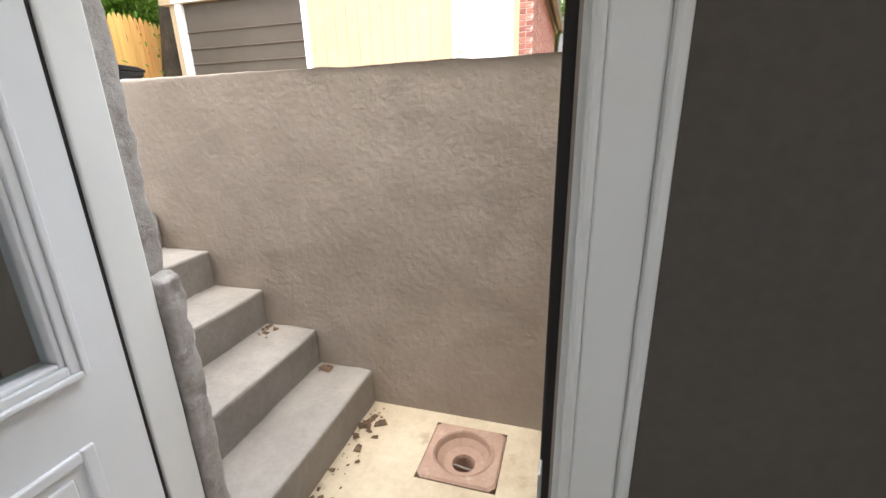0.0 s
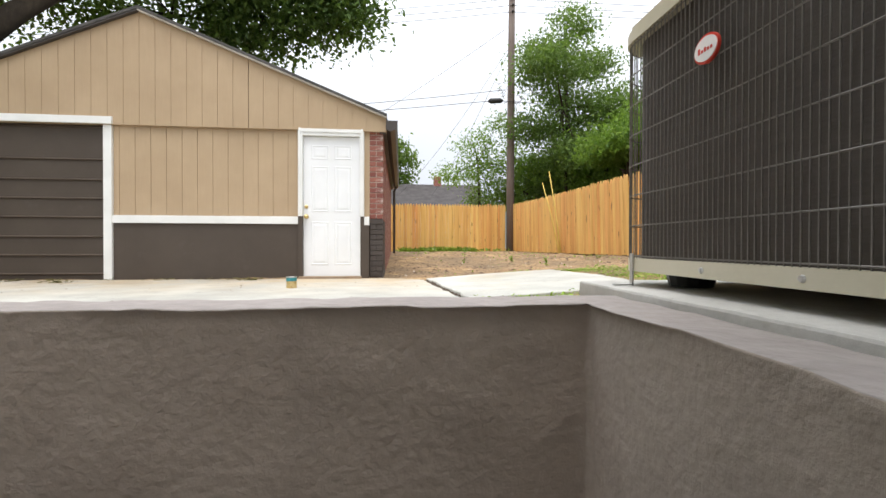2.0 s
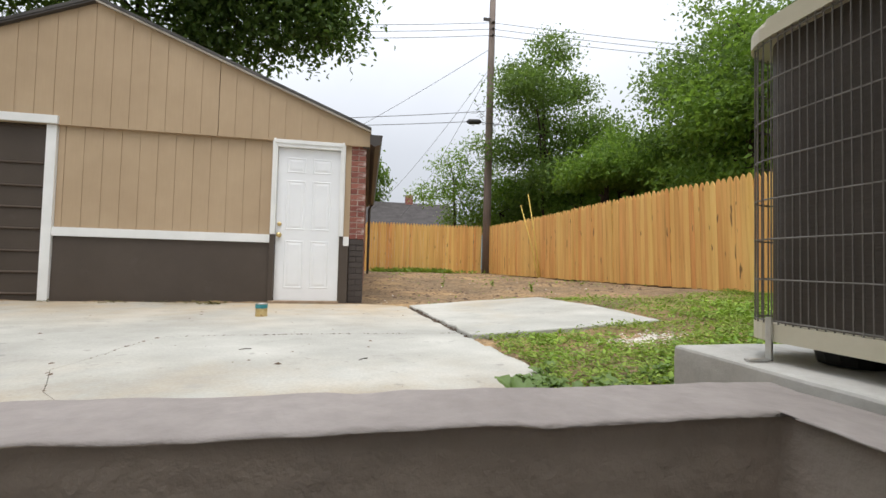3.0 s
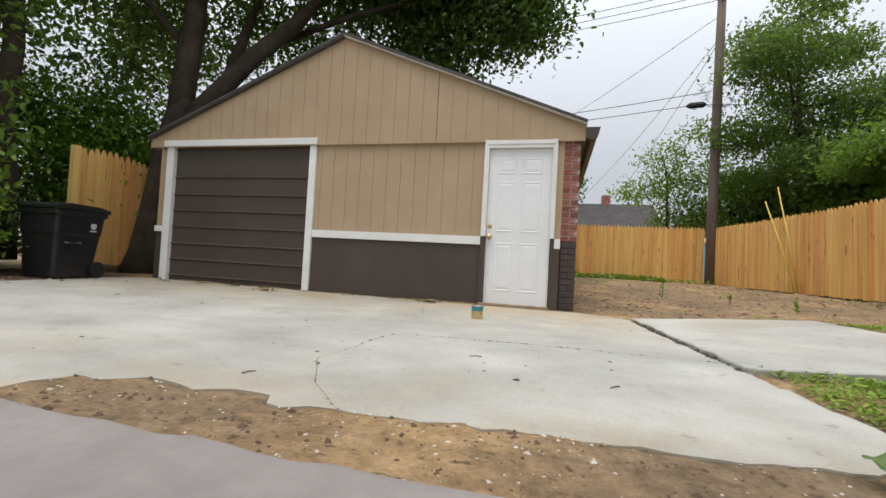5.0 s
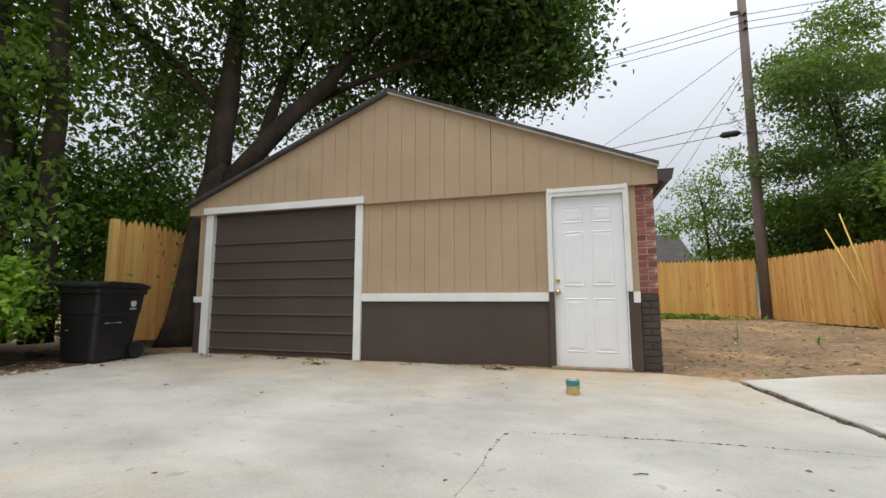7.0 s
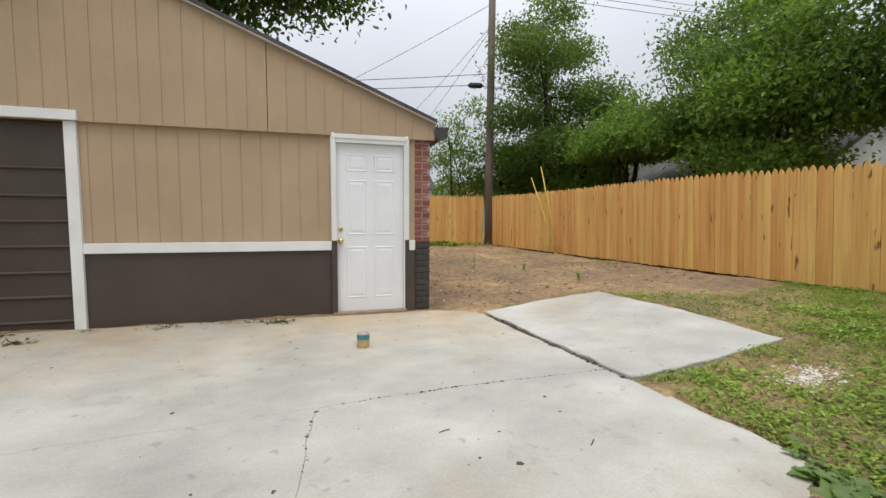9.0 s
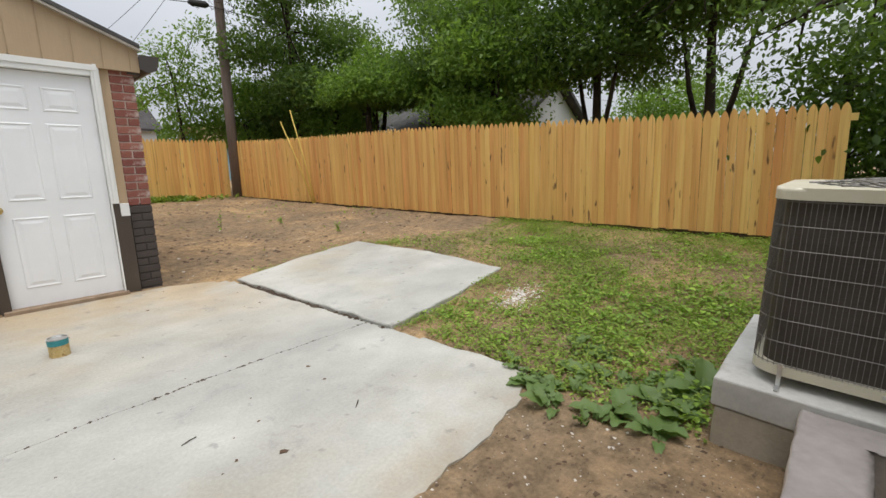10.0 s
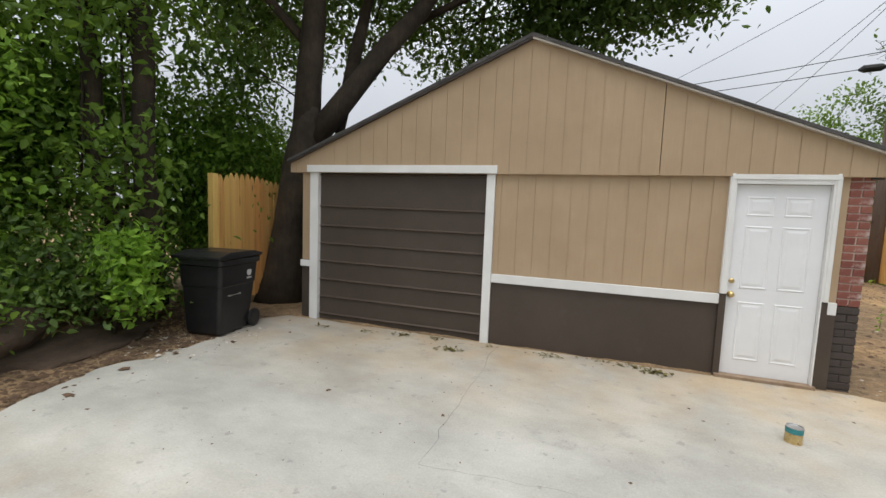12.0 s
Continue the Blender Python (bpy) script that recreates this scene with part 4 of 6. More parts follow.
part("threshold", boxed(-0.05, SW + 0.03, -0.06, 0.09, -0.045, 0.012, bevel=0.006), M_SILL, sdoor, "worn wooden threshold")


# ---- fences ----
def picket_mesh(w, h, material, bottom=0.0):
    bm = bmesh.new()
    hw = w / 2
    prism(bm, [(-hw, bottom), (hw, bottom), (hw, h - 0.06), (hw * 0.62, h - 0.022), (0.006, h), (-0.006, h), (-hw * 0.62, h - 0.022), (-hw, h - 0.06)], "y", -0.008, 0.008)
    me = bpy.data.meshes.new("picket")
    bmesh.ops.recalc_face_normals(bm, faces=bm.faces)
    bm.to_mesh(me)
    bm.free()
    me.materials.append(material)
    return me


def fence(p, q, foot, top, pitch, label, seed, post_at=(), lean=0.0, darkened=False):
    """A run of pointed boards from p to q on two rails; foot and top give the heights along it."""
    r = random.Random(seed)
    d = Vector((q[0] - p[0], q[1] - p[1], 0))
    run, yaw = int(d.length / pitch) * pitch, math.degrees(math.atan2(d.y, d.x))
    root = thing("fence", p[0], p[1], 0, label, "fence", turn=yaw)
    meshes = [picket_mesh(pitch - g, 1.0, M_CEDAR) for g in (0.001, 0.002, 0.003, 0.004)]
    for i in range(round(run / pitch)):
        u = (i + 0.5) * pitch
        f, t = foot(u / run), top(u / run) + r.uniform(-0.012, 0.012)
        ob = new("picket", r.choice(meshes))
        ob.parent = root
        ob.matrix_basis = pose(u, r.uniform(-0.010, 0.010), f + r.uniform(0.0, 0.02), r.uniform(-0.3, 0.3), lean + r.uniform(-0.1, 0.1), 0) @ Matrix.Diagonal((1, 1, t - f, 1))
    for h in (0.35, 1.35):
        bm = prism(bmesh.new(), [(0, foot(0) + h), (run, foot(1) + h), (run, foot(1) + h + 0.08), (0, foot(0) + h + 0.08)], "y", 0.014, 0.05)
        part("rail", bm, M_CEDAR, root)
    # dark board added behind the pickets to stand for the shaded gap below
    if darkened:
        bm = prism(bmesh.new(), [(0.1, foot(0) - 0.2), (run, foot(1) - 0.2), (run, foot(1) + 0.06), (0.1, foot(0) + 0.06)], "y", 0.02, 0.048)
        part("foot_shade_board", bm, M_ROOTSOIL_AND_SHADE, root, "dark board added for the shaded gap along the foot")
    for u in post_at:
        part("post", boxed(u - 0.045, u + 0.045, 0.051, 0.14, foot(u / run) - 0.3, top(u / run) - 0.1), M_CEDAR, root)
    return root


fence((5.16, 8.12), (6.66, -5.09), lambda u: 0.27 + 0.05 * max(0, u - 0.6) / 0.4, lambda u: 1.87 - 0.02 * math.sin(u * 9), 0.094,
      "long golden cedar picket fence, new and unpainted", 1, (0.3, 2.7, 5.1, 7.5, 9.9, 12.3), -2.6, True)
fence((-6.5, 8.2), (4.98, 8.2), lambda u: 0.27, lambda u: 1.87, 0.094, "golden cedar picket fence across the rear of the yard", 2, (2.0, 4.4, 6.8, 9.2))
fence((-6.54, -0.36), (-6.54, 1.5), lambda u: 0.13, lambda u: 2.02 + 0.04 * math.sin(u * 6), 0.105, "short cedar picket fence panel beside the garage", 3, ())
tagged(mesh_object("fence_post", boxed(-6.60, -6.50, -0.47, -0.37, -0.2, 2.04, bevel=0.004), M_CEDAR), "squared cedar fence post at the panel's end", "fence post")

# ---- the utility pole with its wires ----
pole = thing("utility_pole", 5.10, 8.05, 0.2, "weathered grey-brown wooden utility pole carrying wires", "utility pole")
part("shaft", tube(bmesh.new(), [(0, 0, -0.4), (0.0, 0, 3.0), (0.02, 0, 7.0), (0.06, 0, 11.5)], [0.145, 0.13, 0.115, 0.095], 14), M_POLE, pole, smooth=True)
for z, y in ((8.58, -0.14), (8.36, -0.14), (8.14, -0.14)):
    part("insulator", lathe(bmesh.new(), [(0.02, 0), (0.045, -0.02), (0.03, -0.05), (0.045, -0.07), (0.02, -0.1)], (0.03, y + 0.03, z), 10), M_GUTTER, pole, "dark insulator", True)
part("bracket", boxed(-0.30, -0.05, -0.10, -0.07, 8.62, 8.74, bevel=0.01), M_GUTTER, pole, "dark metal bracket")
part("junction", tube(bmesh.new(), [(-0.80, -0.12, 5.10), (-0.72, -0.12, 5.12), (-0.38, -0.12, 5.14), (-0.30, -0.12, 5.14)], [0.035, 0.085, 0.085, 0.035], 10), M_CABLE, pole, "black cable splice case")


def wire(a, b, sag, r, label):
    pts = []
    for i in range(17):
        u = i / 16
        p = Vector(a).lerp(Vector(b), u)
        p.z -= sag * 4 * u * (1 - u)
        pts.append(p)
    tagged(mesh_object("overhead_wire", tube(bmesh.new(), pts, r, 5), M_CABLE, True), label, "wire", "overhead wires")


WIRE = "thin black overhead wire strung from the pole"
for z in (8.78, 8.56, 8.34):
    wire((5.1, 7.95, z), (-28, 8.6, z - 0.7), 1.05, 0.009, WIRE)
    wire((5.1, 7.95, z), (40, 6.0, z + 1.2), 0.6, 0.009, WIRE)
wire((4.9, 7.95, 5.72), (-28, 8.6, 4.6), 0.9, 0.010, "thick black cable strung along the lane")
wire((4.35, 7.95, 5.32), (-28, 8.6, 4.2), 0.7, 0.010, "thick black cable strung along the lane")
wire((4.8, 7.95, 5.34), (40, 6.5, 5.6), 0.6, 0.010, "thick black cable strung along the lane")
wire((5.05, 8.05, 7.9), (-9.5, 26.0, 5.0), 0.5, 0.008, WIRE)
wire((5.05, 8.05, 7.2), (1.0, 27.0, 4.2), 0.5, 0.008, WIRE)
wire((5.05, 8.05, 7.1), (3.5, 28.0, 4.0), 0.5, 0.008, WIRE)
r = random.Random(5)
bm = bmesh.new()
for k in range(26):
    x, z = r.uniform(4.3, 6.3), r.uniform(5.2, 5.9)
    pts = [Vector((x, 7.95, z))]
    for s in range(5):
        pts.append(pts[-1] + Vector((r.uniform(-0.18, 0.18), r.uniform(-0.05, 0.05), r.uniform(-0.14, 0.12))))
    tube(bm, pts, 0.006, 4)
tagged(mesh_object("dead_vine", bm, M_BARK), "tangle of bare vine on the cables at the pole", "vine")

# ---- the air conditioner on its pad ----
pad = thing("equipment_pad", 0, 0, 0, "thick two-layer concrete pad beside the stairwell", "concrete pad")
part("pad_top", lumpy(boxed(2.012, 3.06, -6.1, -4.755, 0.22, 0.35, bevel=0.008), 0.09, 0.004, 6, 4), M_PAD, pad, "pale concrete top layer")
part("pad_base", lumpy(boxed(2.018, 3.045, -6.1, -4.77, -0.1, 0.215, bevel=0.01), 0.09, 0.006, 6, 7), M_PAD_SIDE, pad, "darker rough concrete base")

ac = thing("air_conditioner", 2.563, -5.326, 0.35, "square outdoor air conditioner, dark coils behind a wire guard", "air conditioner")
HX, RC = 0.465, 0.10


def rounded(h, rad, k=7):
    pts = []
    for cx, cy, a0 in ((h - rad, h - rad, 0), (-h + rad, h - rad, 90), (-h + rad, -h + rad, 180), (h - rad, -h + rad, 270)):
        for i in range(k + 1):
            a = radians(a0 + 90 * i / k)
            pts.append((cx + rad * math.cos(a), cy + rad * math.sin(a)))
    return pts


part("base_pan", prism(bmesh.new(), rounded(HX, RC), "z", 0.045, 0.085), M_AC, ac, "almond enamel base pan")
part("coil", prism(bmesh.new(), rounded(HX - 0.030, RC - 0.01), "z", 0.085, 0.757), M_COIL, ac, "dark finned coil")
bm = prism(bmesh.new(), rounded(HX + 0.004, RC), "z", 0.757, 0.802)
es = [e for e in bm.edges if abs(e.verts[0].co.z - 0.802) < 1e-4 and abs(e.verts[1].co.z - 0.802) < 1e-4]
bmesh.ops.bevel(bm, geom=es, offset=0.014, segments=3, affect="EDGES", profile=0.5)
part("top_cap", bm, M_AC, ac, "almond enamel top cap")
bm = bmesh.new()
for ri in range(9):
    rad = 0.05 + ri * 0.039
    tube(bm, [(rad * math.cos(a), rad * math.sin(a), 0.832 - 0.02 * (rad / 0.32) ** 2) for a in (2 * math.pi * k / 36 for k in range(37))], 0.0042, 4, False)
for k in range(8):
    a = math.pi * k / 4
    tube(bm, [(0.03 * math.cos(a), 0.03 * math.sin(a), 0.835), (0.39 * math.cos(a), 0.39 * math.sin(a), 0.804)], 0.0055, 4)
part("fan_grille", bm, M_WIRE, ac, "round wire fan grille")
loop = rounded(HX - 0.002, RC, 7)
wire_me = bpy.data.meshes.new("guard_wire")
bm = tube(bmesh.new(), [(0, 0, 0.08), (0, 0, 0.762)], 0.0016, 4, False)
bm.to_mesh(wire_me)
bm.free()
wire_me.materials.append(M_WIRE)
for i in range(len(loop)):
    a, b = Vector(loop[i]), Vector(loop[(i + 1) % len(loop)])
    k = max(1, round((b - a).length / 0.0168))
    for j in range(k):
        p = a.lerp(b, j / k)
        ob = new("guard_wire", wire_me)
        ob.parent = ac
        ob.location = (p.x, p.y, 0)
for k in range(8):
    z = 0.092 + k * 0.094
    part("guard_ring", tube(bmesh.new(), [(*p, z) for p in loop + loop[:1]], 0.0024, 5, False), M_WIRE, ac)
for x, y in ((-0.31, 0.31), (0.31, 0.31), (-0.31, -0.31), (0.31, -0.31)):
    part("foot", tube(bmesh.new(), [(x, y, 0.002), (x, y, 0.045)], [0.06, 0.07], 14), M_BLACK, ac, "black rubber foot")
bm = bmesh.new()
box(bm, -0.473, -0.467, 0.355, 0.370, 0.001, 0.10, bevel=0.001)
box(bm, -0.53, -0.467, 0.355, 0.370, 0.001, 0.006, bevel=0.001)
part("bracket", bm, M_STEEL, ac, "galvanised hold-down bracket")
bm = bmesh.new()
box(bm, -0.440, -0.434, -0.452, -0.428, 0.001, 0.11, bevel=0.001)
box(bm, -0.505, -0.434, -0.452, -0.428, 0.001, 0.006, bevel=0.001)
part("bracket", bm, M_STEEL, ac, "galvanised hold-down bracket")
for y in (0.06, -0.2):
    part("screw", lathe(bmesh.new(), [(0.008, 0), (0.006, 0.004), (0.001, 0.005)], (0, 0, 0), 8), M_STEEL, ac).matrix_basis = pose(-HX, y, 0.065, 0, 0, 90)


def oval(w, h, a, b, k=28):
    bm = bmesh.new()
    prism(bm, [(w * math.cos(2 * math.pi * i / k), h * math.sin(2 * math.pi * i / k)) for i in range(k)], "x", a, b)
    return bm


badge = part("badge", oval(0.040, 0.034, -HX - 0.010, -HX - 0.003), M_RED, ac, "oval red and white maker's badge")
badge.matrix_basis = pose(0, 0.036, 0.585)
part("plate", oval(0.037, 0.028, -HX - 0.012, -HX - 0.009), M_BADGE, badge)
for k, hgt in enumerate((0.013, 0.007, 0.010, 0.007, 0.007)):
    y = 0.020 - k * 0.010
    part("mark", boxed(-HX - 0.0132, -HX - 0.0115, y - 0.003, y + 0.003, -0.007, -0.007 + hgt), M_RED, badge)

# ---- the wheeled bin ----
bin_root = thing("wheeled_bin", -5.80, -1.02, 0.0, "black plastic wheeled rubbish bin with closed lid", "rubbish bin", turn=8)
bm = bmesh.new()
rows = []
for z, hx, hy, oy in ((0.02, 0.235, 0.27, -0.03), (0.06, 0.245, 0.285, -0.03), (0.60, 0.275, 0.33, 0.0), (0.62, 0.285, 0.34, 0.0), (0.86, 0.30, 0.355, 0.01), (0.88, 0.325, 0.385, 0.01), (0.94, 0.325, 0.385, 0.01)):
    pts = []
    for cx, cy, a0 in ((1, 1, 0), (-1, 1, 90), (-1, -1, 180), (1, -1, 270)):
        for i in range(5):
            a = radians(a0 + 90 * i / 4)
            pts.append(bm.verts.new((cx * (hx - 0.05) + 0.05 * math.cos(a), oy + cy * (hy - 0.05) + 0.05 * math.sin(a), z)))
    rows.append(pts)
for a, b in zip(rows, rows[1:]):
    for i in range(len(a)):
        bm.faces.new((a[i], a[(i + 1) % len(a)], b[(i + 1) % len(a)], b[i]))
bm.faces.new(rows[0][::-1])
bm.faces.new(rows[-1])
part("body", bm, M_BLACK, bin_root)
bm = bmesh.new()
prism(bm, [(-0.40, 0.945), (0.40, 0.955), (0.42, 0.985), (0.25, 1.025), (-0.2, 1.035), (-0.41, 0.985)], "x", -0.335, 0.335)
bmesh.ops.bevel(bm, geom=bm.edges[:], offset=0.012, segments=2, affect="EDGES", profile=0.5)
part("lid", bm, M_BLACK, bin_root, "hinged black lid")
part("handle", tube(bmesh.new(), [(-0.25, 0.38, 0.93), (-0.25, 0.47, 0.96), (0.25, 0.47, 0.96), (0.25, 0.38, 0.93)], 0.016, 8), M_BLACK, bin_root)
part("grab_bar", tube(bmesh.new(), [(0.28, -0.20, 0.50), (0.296, -0.20, 0.50), (0.296, 0.0, 0.50), (0.28, 0.0, 0.50)], 0.009, 8), M_STEEL, bin_root, "metal grab bar")
for sx in (-1, 1):
    wh = part("wheel", bmesh.new(), M_BLACK, bin_root)
    bm = bmesh.new()
    lathe(bm, [(0.02, 0.03), (0.09, 0.03), (0.115, 0.02), (0.12, 0.0), (0.115, -0.02), (0.09, -0.03), (0.02, -0.03)], (0, 0, 0), 24)
    bm.to_mesh(wh.data)
    bm.free()
    wh.matrix_basis = pose(sx * 0.27, 0.30, 0.12, 0, 0, 90)
decal = part("decal", bmesh.new(), M_DECAL, bin_root, "round grey printed emblem")
bm = bmesh.new()
prism(bm, [(0.045 * math.cos(2 * math.pi * i / 20), 0.052 * math.sin(2 * math.pi * i / 20)) for i in range(20)], "x", 0.0, 0.003)
bm.to_mesh(decal.data)
bm.free()
decal.matrix_basis = pose(0.292, 0.18, 0.75)
part("decal", boxed(0.291, 0.294, 0.13, 0.23, 0.665, 0.685), M_DECAL, bin_root)

# ---- the paint can ----
can = thing("paint_can", 0.178, -1.35, 0.0, "small rusty-yellow paint can with teal band and lid", "paint can")


def turned(profile, sides=24):
    bm = bmesh.new()
    rows = [[bm.verts.new((r * math.cos(a), r * math.sin(a), z)) for a in (2 * math.pi * k / sides for k in range(sides))] for r, z in profile]
    for a, b in zip(rows, rows[1:]):
        for k in range(sides):
            bm.faces.new((a[k], a[(k + 1) % sides], b[(k + 1) % sides], b[k]))
    bm.faces.new(rows[0][::-1])
    bm.faces.new(rows[-1])
    return bm


part("body", turned([(0.056, 0.0), (0.058, 0.004), (0.055, 0.008), (0.055, 0.09)]), M_TIN, can, smooth=False)
part("label", turned([(0.0565, 0.078), (0.0565, 0.116)]), M_TEAL, can, "teal paper band")
part("lid", turned([(0.055, 0.116), (0.058, 0.119), (0.058, 0.124), (0.050, 0.124), (0.048, 0.118), (0.001, 0.118)]), M_STEEL, can, "tin lid")

# ---- canes leaning on the fence ----
for (a, b) in (((5.44, 4.30, 0.25), (5.46, 5.25, 2.52)), ((5.42, 4.34, 0.25), (5.44, 5.75, 2.28))):
    tagged(mesh_object("cane", tube(bmesh.new(), [a, Vector(a).lerp(Vector(b), 0.5) + Vector((0.02, 0, 0.01)), b], [0.02, 0.016, 0.012], 8), M_CANE, True),
           "yellow bamboo cane leaning on the cedar fence", "cane", "canes at the fence")

# ---- neighbouring buildings ----
def far_house(name, label, x0, x1, y0, y1, z0, eave, ridge, axis, wall, roof, chimney=None):
    root = thing(name, (x0 + x1) / 2, (y0 + y1) / 2, z0, label, "house")
    hx, hy = (x1 - x0) / 2, (y1 - y0) / 2
    e, t = eave - z0, ridge - z0
    bm = bmesh.new()
    if axis == "y":
        prism(bm, [(-hx, -0.5), (hx, -0.5), (hx, e), (0, t - 0.05), (-hx, e)], "y", -hy, hy)
    else:
        prism(bm, [(-hy, -0.5), (hy, -0.5), (hy, e), (0, t - 0.05), (-hy, e)], "x", -hx, hx)
    part("wall", bm, wall, root)
    for sgn in (-1, 1):
        h, ln = (hx, hy) if axis == "y" else (hy, hx)
        drop = (t - e) / h * 0.35
        pts = [(0, t), (sgn * (h + 0.35), e - drop), (sgn * (h + 0.35), e - drop + 0.12), (0, t + 0.13)]
        part("roof", prism(bmesh.new(), pts, axis, -ln - 0.3, ln + 0.3), roof, root)
    if chimney:
        cx, cy = chimney
        part("chimney", boxed(cx - 0.3, cx + 0.3, cy - 0.3, cy + 0.3, t - 0.8, t + 0.75, bevel=0.02), M_BRICK_RED, root, "red brick chimney")
    for u in (-0.5, 0.2):
        if axis == "x":
            win = part("window", boxed(u * hx, u * hx + 1.0, -hy - 0.03, -hy + 0.02, 0.9, 2.1), M_WHITE, root)
            part("pane", boxed(u * hx + 0.08, u * hx + 0.92, -hy - 0.04, -hy - 0.031, 0.98, 2.02), M_GLASS, win)
    return root


far_house("neighbour_house", "grey-roofed white house beyond the rear fence", 0.6, 7.4, 25, 33, 0.3, 3.25, 5.35, "x", M_STUCCO_FAR, M_ROOF_FAR, (0.4, 0.0))
far_house("neighbour_house", "small blue house with tan roof behind the trees", 9.0, 15.0, 21, 27, 0.3, 2.3, 3.3, "x", M_BLUE_FAR, M_ROOF_TAN)
far_house("neighbour_garage", "low dark-roofed white outbuilding behind the cedar fence", 10.4, 14.4, 1.9, 13.5, 0.3, 2.35, 3.62, "y", M_STUCCO_FAR, M_SHINGLE)
bm = bmesh.new()
tube(bm, [(7.3, 3.6, 0.3), (7.3, 3.6, 2.15)], 0.02, 6)
tube(bm, [(7.3, 3.6, 2.12), (7.3, 3.25, 1.92)], 0.012, 6)
tube(bm, [(7.3, 3.6, 2.12), (7.3, 3.95, 1.92)], 0.012, 6)
tagged(mesh_object("clothes_post", bm, M_STEEL), "pale metal clothes-line post behind the fence", "post")

# ---- trees and shrubs ----
T = "tall leafy tree standing behind the cedar fence"
tree("tree", "large spreading tree with forked trunk beside the garage", "tree", (-6.15, 0.75, -0.1),
     [(-6.34, 0.75, -0.1, 0.46), (-6.26, 0.75, 0.4, 0.34), (-6.12, 0.75, 1.3, 0.29), (-5.92, 0.75, 2.3, 0.28), (-5.80, 0.77, 2.85, 0.27), (-5.77, 0.80, 3.2, 0.12)],
     [[(-5.86, 0.77, 2.7, 0.23), (-5.88, 0.85, 3.6, 0.205), (-5.86, 0.95, 4.6, 0.19), (-6.0, 1.2, 6.2, 0.14), (-6.2, 1.5, 8.5, 0.08)],
      [(-5.72, 0.77, 2.7, 0.20), (-5.3, 0.95, 3.3, 0.18), (-4.75, 1.3, 4.2, 0.16), (-4.3, 1.8, 5.0, 0.14), (-3.9, 2.6, 6.4, 0.10), (-3.2, 3.4, 7.6, 0.06)],
      [(-5.6, 1.3, 2.9, 0.10), (-5.5, 1.6, 4.2, 0.12), (-5.4, 2.0, 5.6, 0.08), (-5.0, 2.6, 7.0, 0.05)],
      [(-5.9, 0.9, 4.2, 0.09), (-6.8, 0.6, 5.2, 0.07), (-7.8, 0.2, 6.2, 0.05)],
      [(-4.9, 1.9, 4.7, 0.08), (-3.4, 2.6, 5.6, 0.06), (-1.6, 3.4, 6.4, 0.04)]],
     [(-6.0, 1.8, 9.3, 3.4, 3.0, 2.4, 17000), (-3.0, 3.2, 8.2, 2.8, 2.6, 2.2, 23100), (-1.6, 3.6, 7.2, 1.5, 1.6, 1.3, 13650), (-0.3, 3.9, 7.1, 1.0, 1.2, 1.1, 4830), (0.25, 4.1, 6.1, 0.6, 0.8, 0.8, 1680),
      (-0.6, 3.9, 5.7, 0.9, 1.0, 0.6, 2100), (0.7, 4.2, 7.6, 0.6, 0.8, 0.7, 882), (-1.9, 4.2, 5.5, 1.2, 1.0, 0.6, 2730), (-5.3, -0.6, 7.8, 2.2, 1.8, 1.5, 7500), (-4.0, 4.5, 5.9, 2.2, 1.8, 1.5, 6300),
      (-8.2, -0.4, 7.0, 2.2, 2.2, 1.5, 5200), (-7.9, 2.8, 5.6, 1.4, 1.6, 0.9, 1680), (-7.4, 0.9, 5.3, 1.1, 1.2, 0.7, 1470), (-9.2, 3.2, 5.6, 1.6, 1.6, 1.2, 2100), (-6.2, 3.6, 5.7, 1.3, 1.3, 0.9, 1890), (-6.9, 0.4, 3.9, 0.6, 0.7, 0.4, 546), (-5.2, 1.6, 6.2, 1.5, 1.3, 0.9, 2600)],
     0.135, M_LEAF_MAPLE, 1, clump=0.30, per=36)
for x, y, lean, sd, wide in ((-6.98, -1.05, -0.05, 11, 1.3), (-7.35, -1.3, -0.55, 12, 1.05)):
    tree("tree", "slender dark-trunked tree rising from the hedge", "tree", (x, y, 0.3),
         [(x, y, 0.2, 0.15 * wide), (x - 0.03, y + 0.03, 1.3, 0.12 * wide), (x + lean * 0.3, y - 0.06, 2.2, 0.11 * wide), (x + lean * 0.5, y - 0.02, 3.4, 0.10 * wide), (x + lean, y - 0.15, 6.0, 0.07 * wide)],
         [[(x + lean * 0.3, y - 0.06, 2.3, 0.05), (x - 0.5, y + 0.25, 3.3, 0.035), (x - 0.9, y + 0.3, 4.4, 0.02)]],
         [(x + lean - 0.6, y - 0.8, 6.8, 2.0, 2.0, 1.6, 4600), (x + lean - 1.4, y + 0.4, 4.9, 1.5, 1.5, 1.0, 2700), (x - 1.8, y - 1.9, 4.6, 1.4, 1.5, 1.1, 2900), (x - 2.2, y - 0.4, 3.3, 1.4, 1.8, 1.0, 2200), (x + 0.3, y - 0.5, 1.9, 0.5, 0.6, 0.8, 440), (x + 0.2, y - 0.3, 3.8, 0.6, 0.6, 0.7, 440)], 0.12, M_LEAF_LIGHT, sd, "hedge trees", clump=0.3, per=26)
rs = random.Random(3)
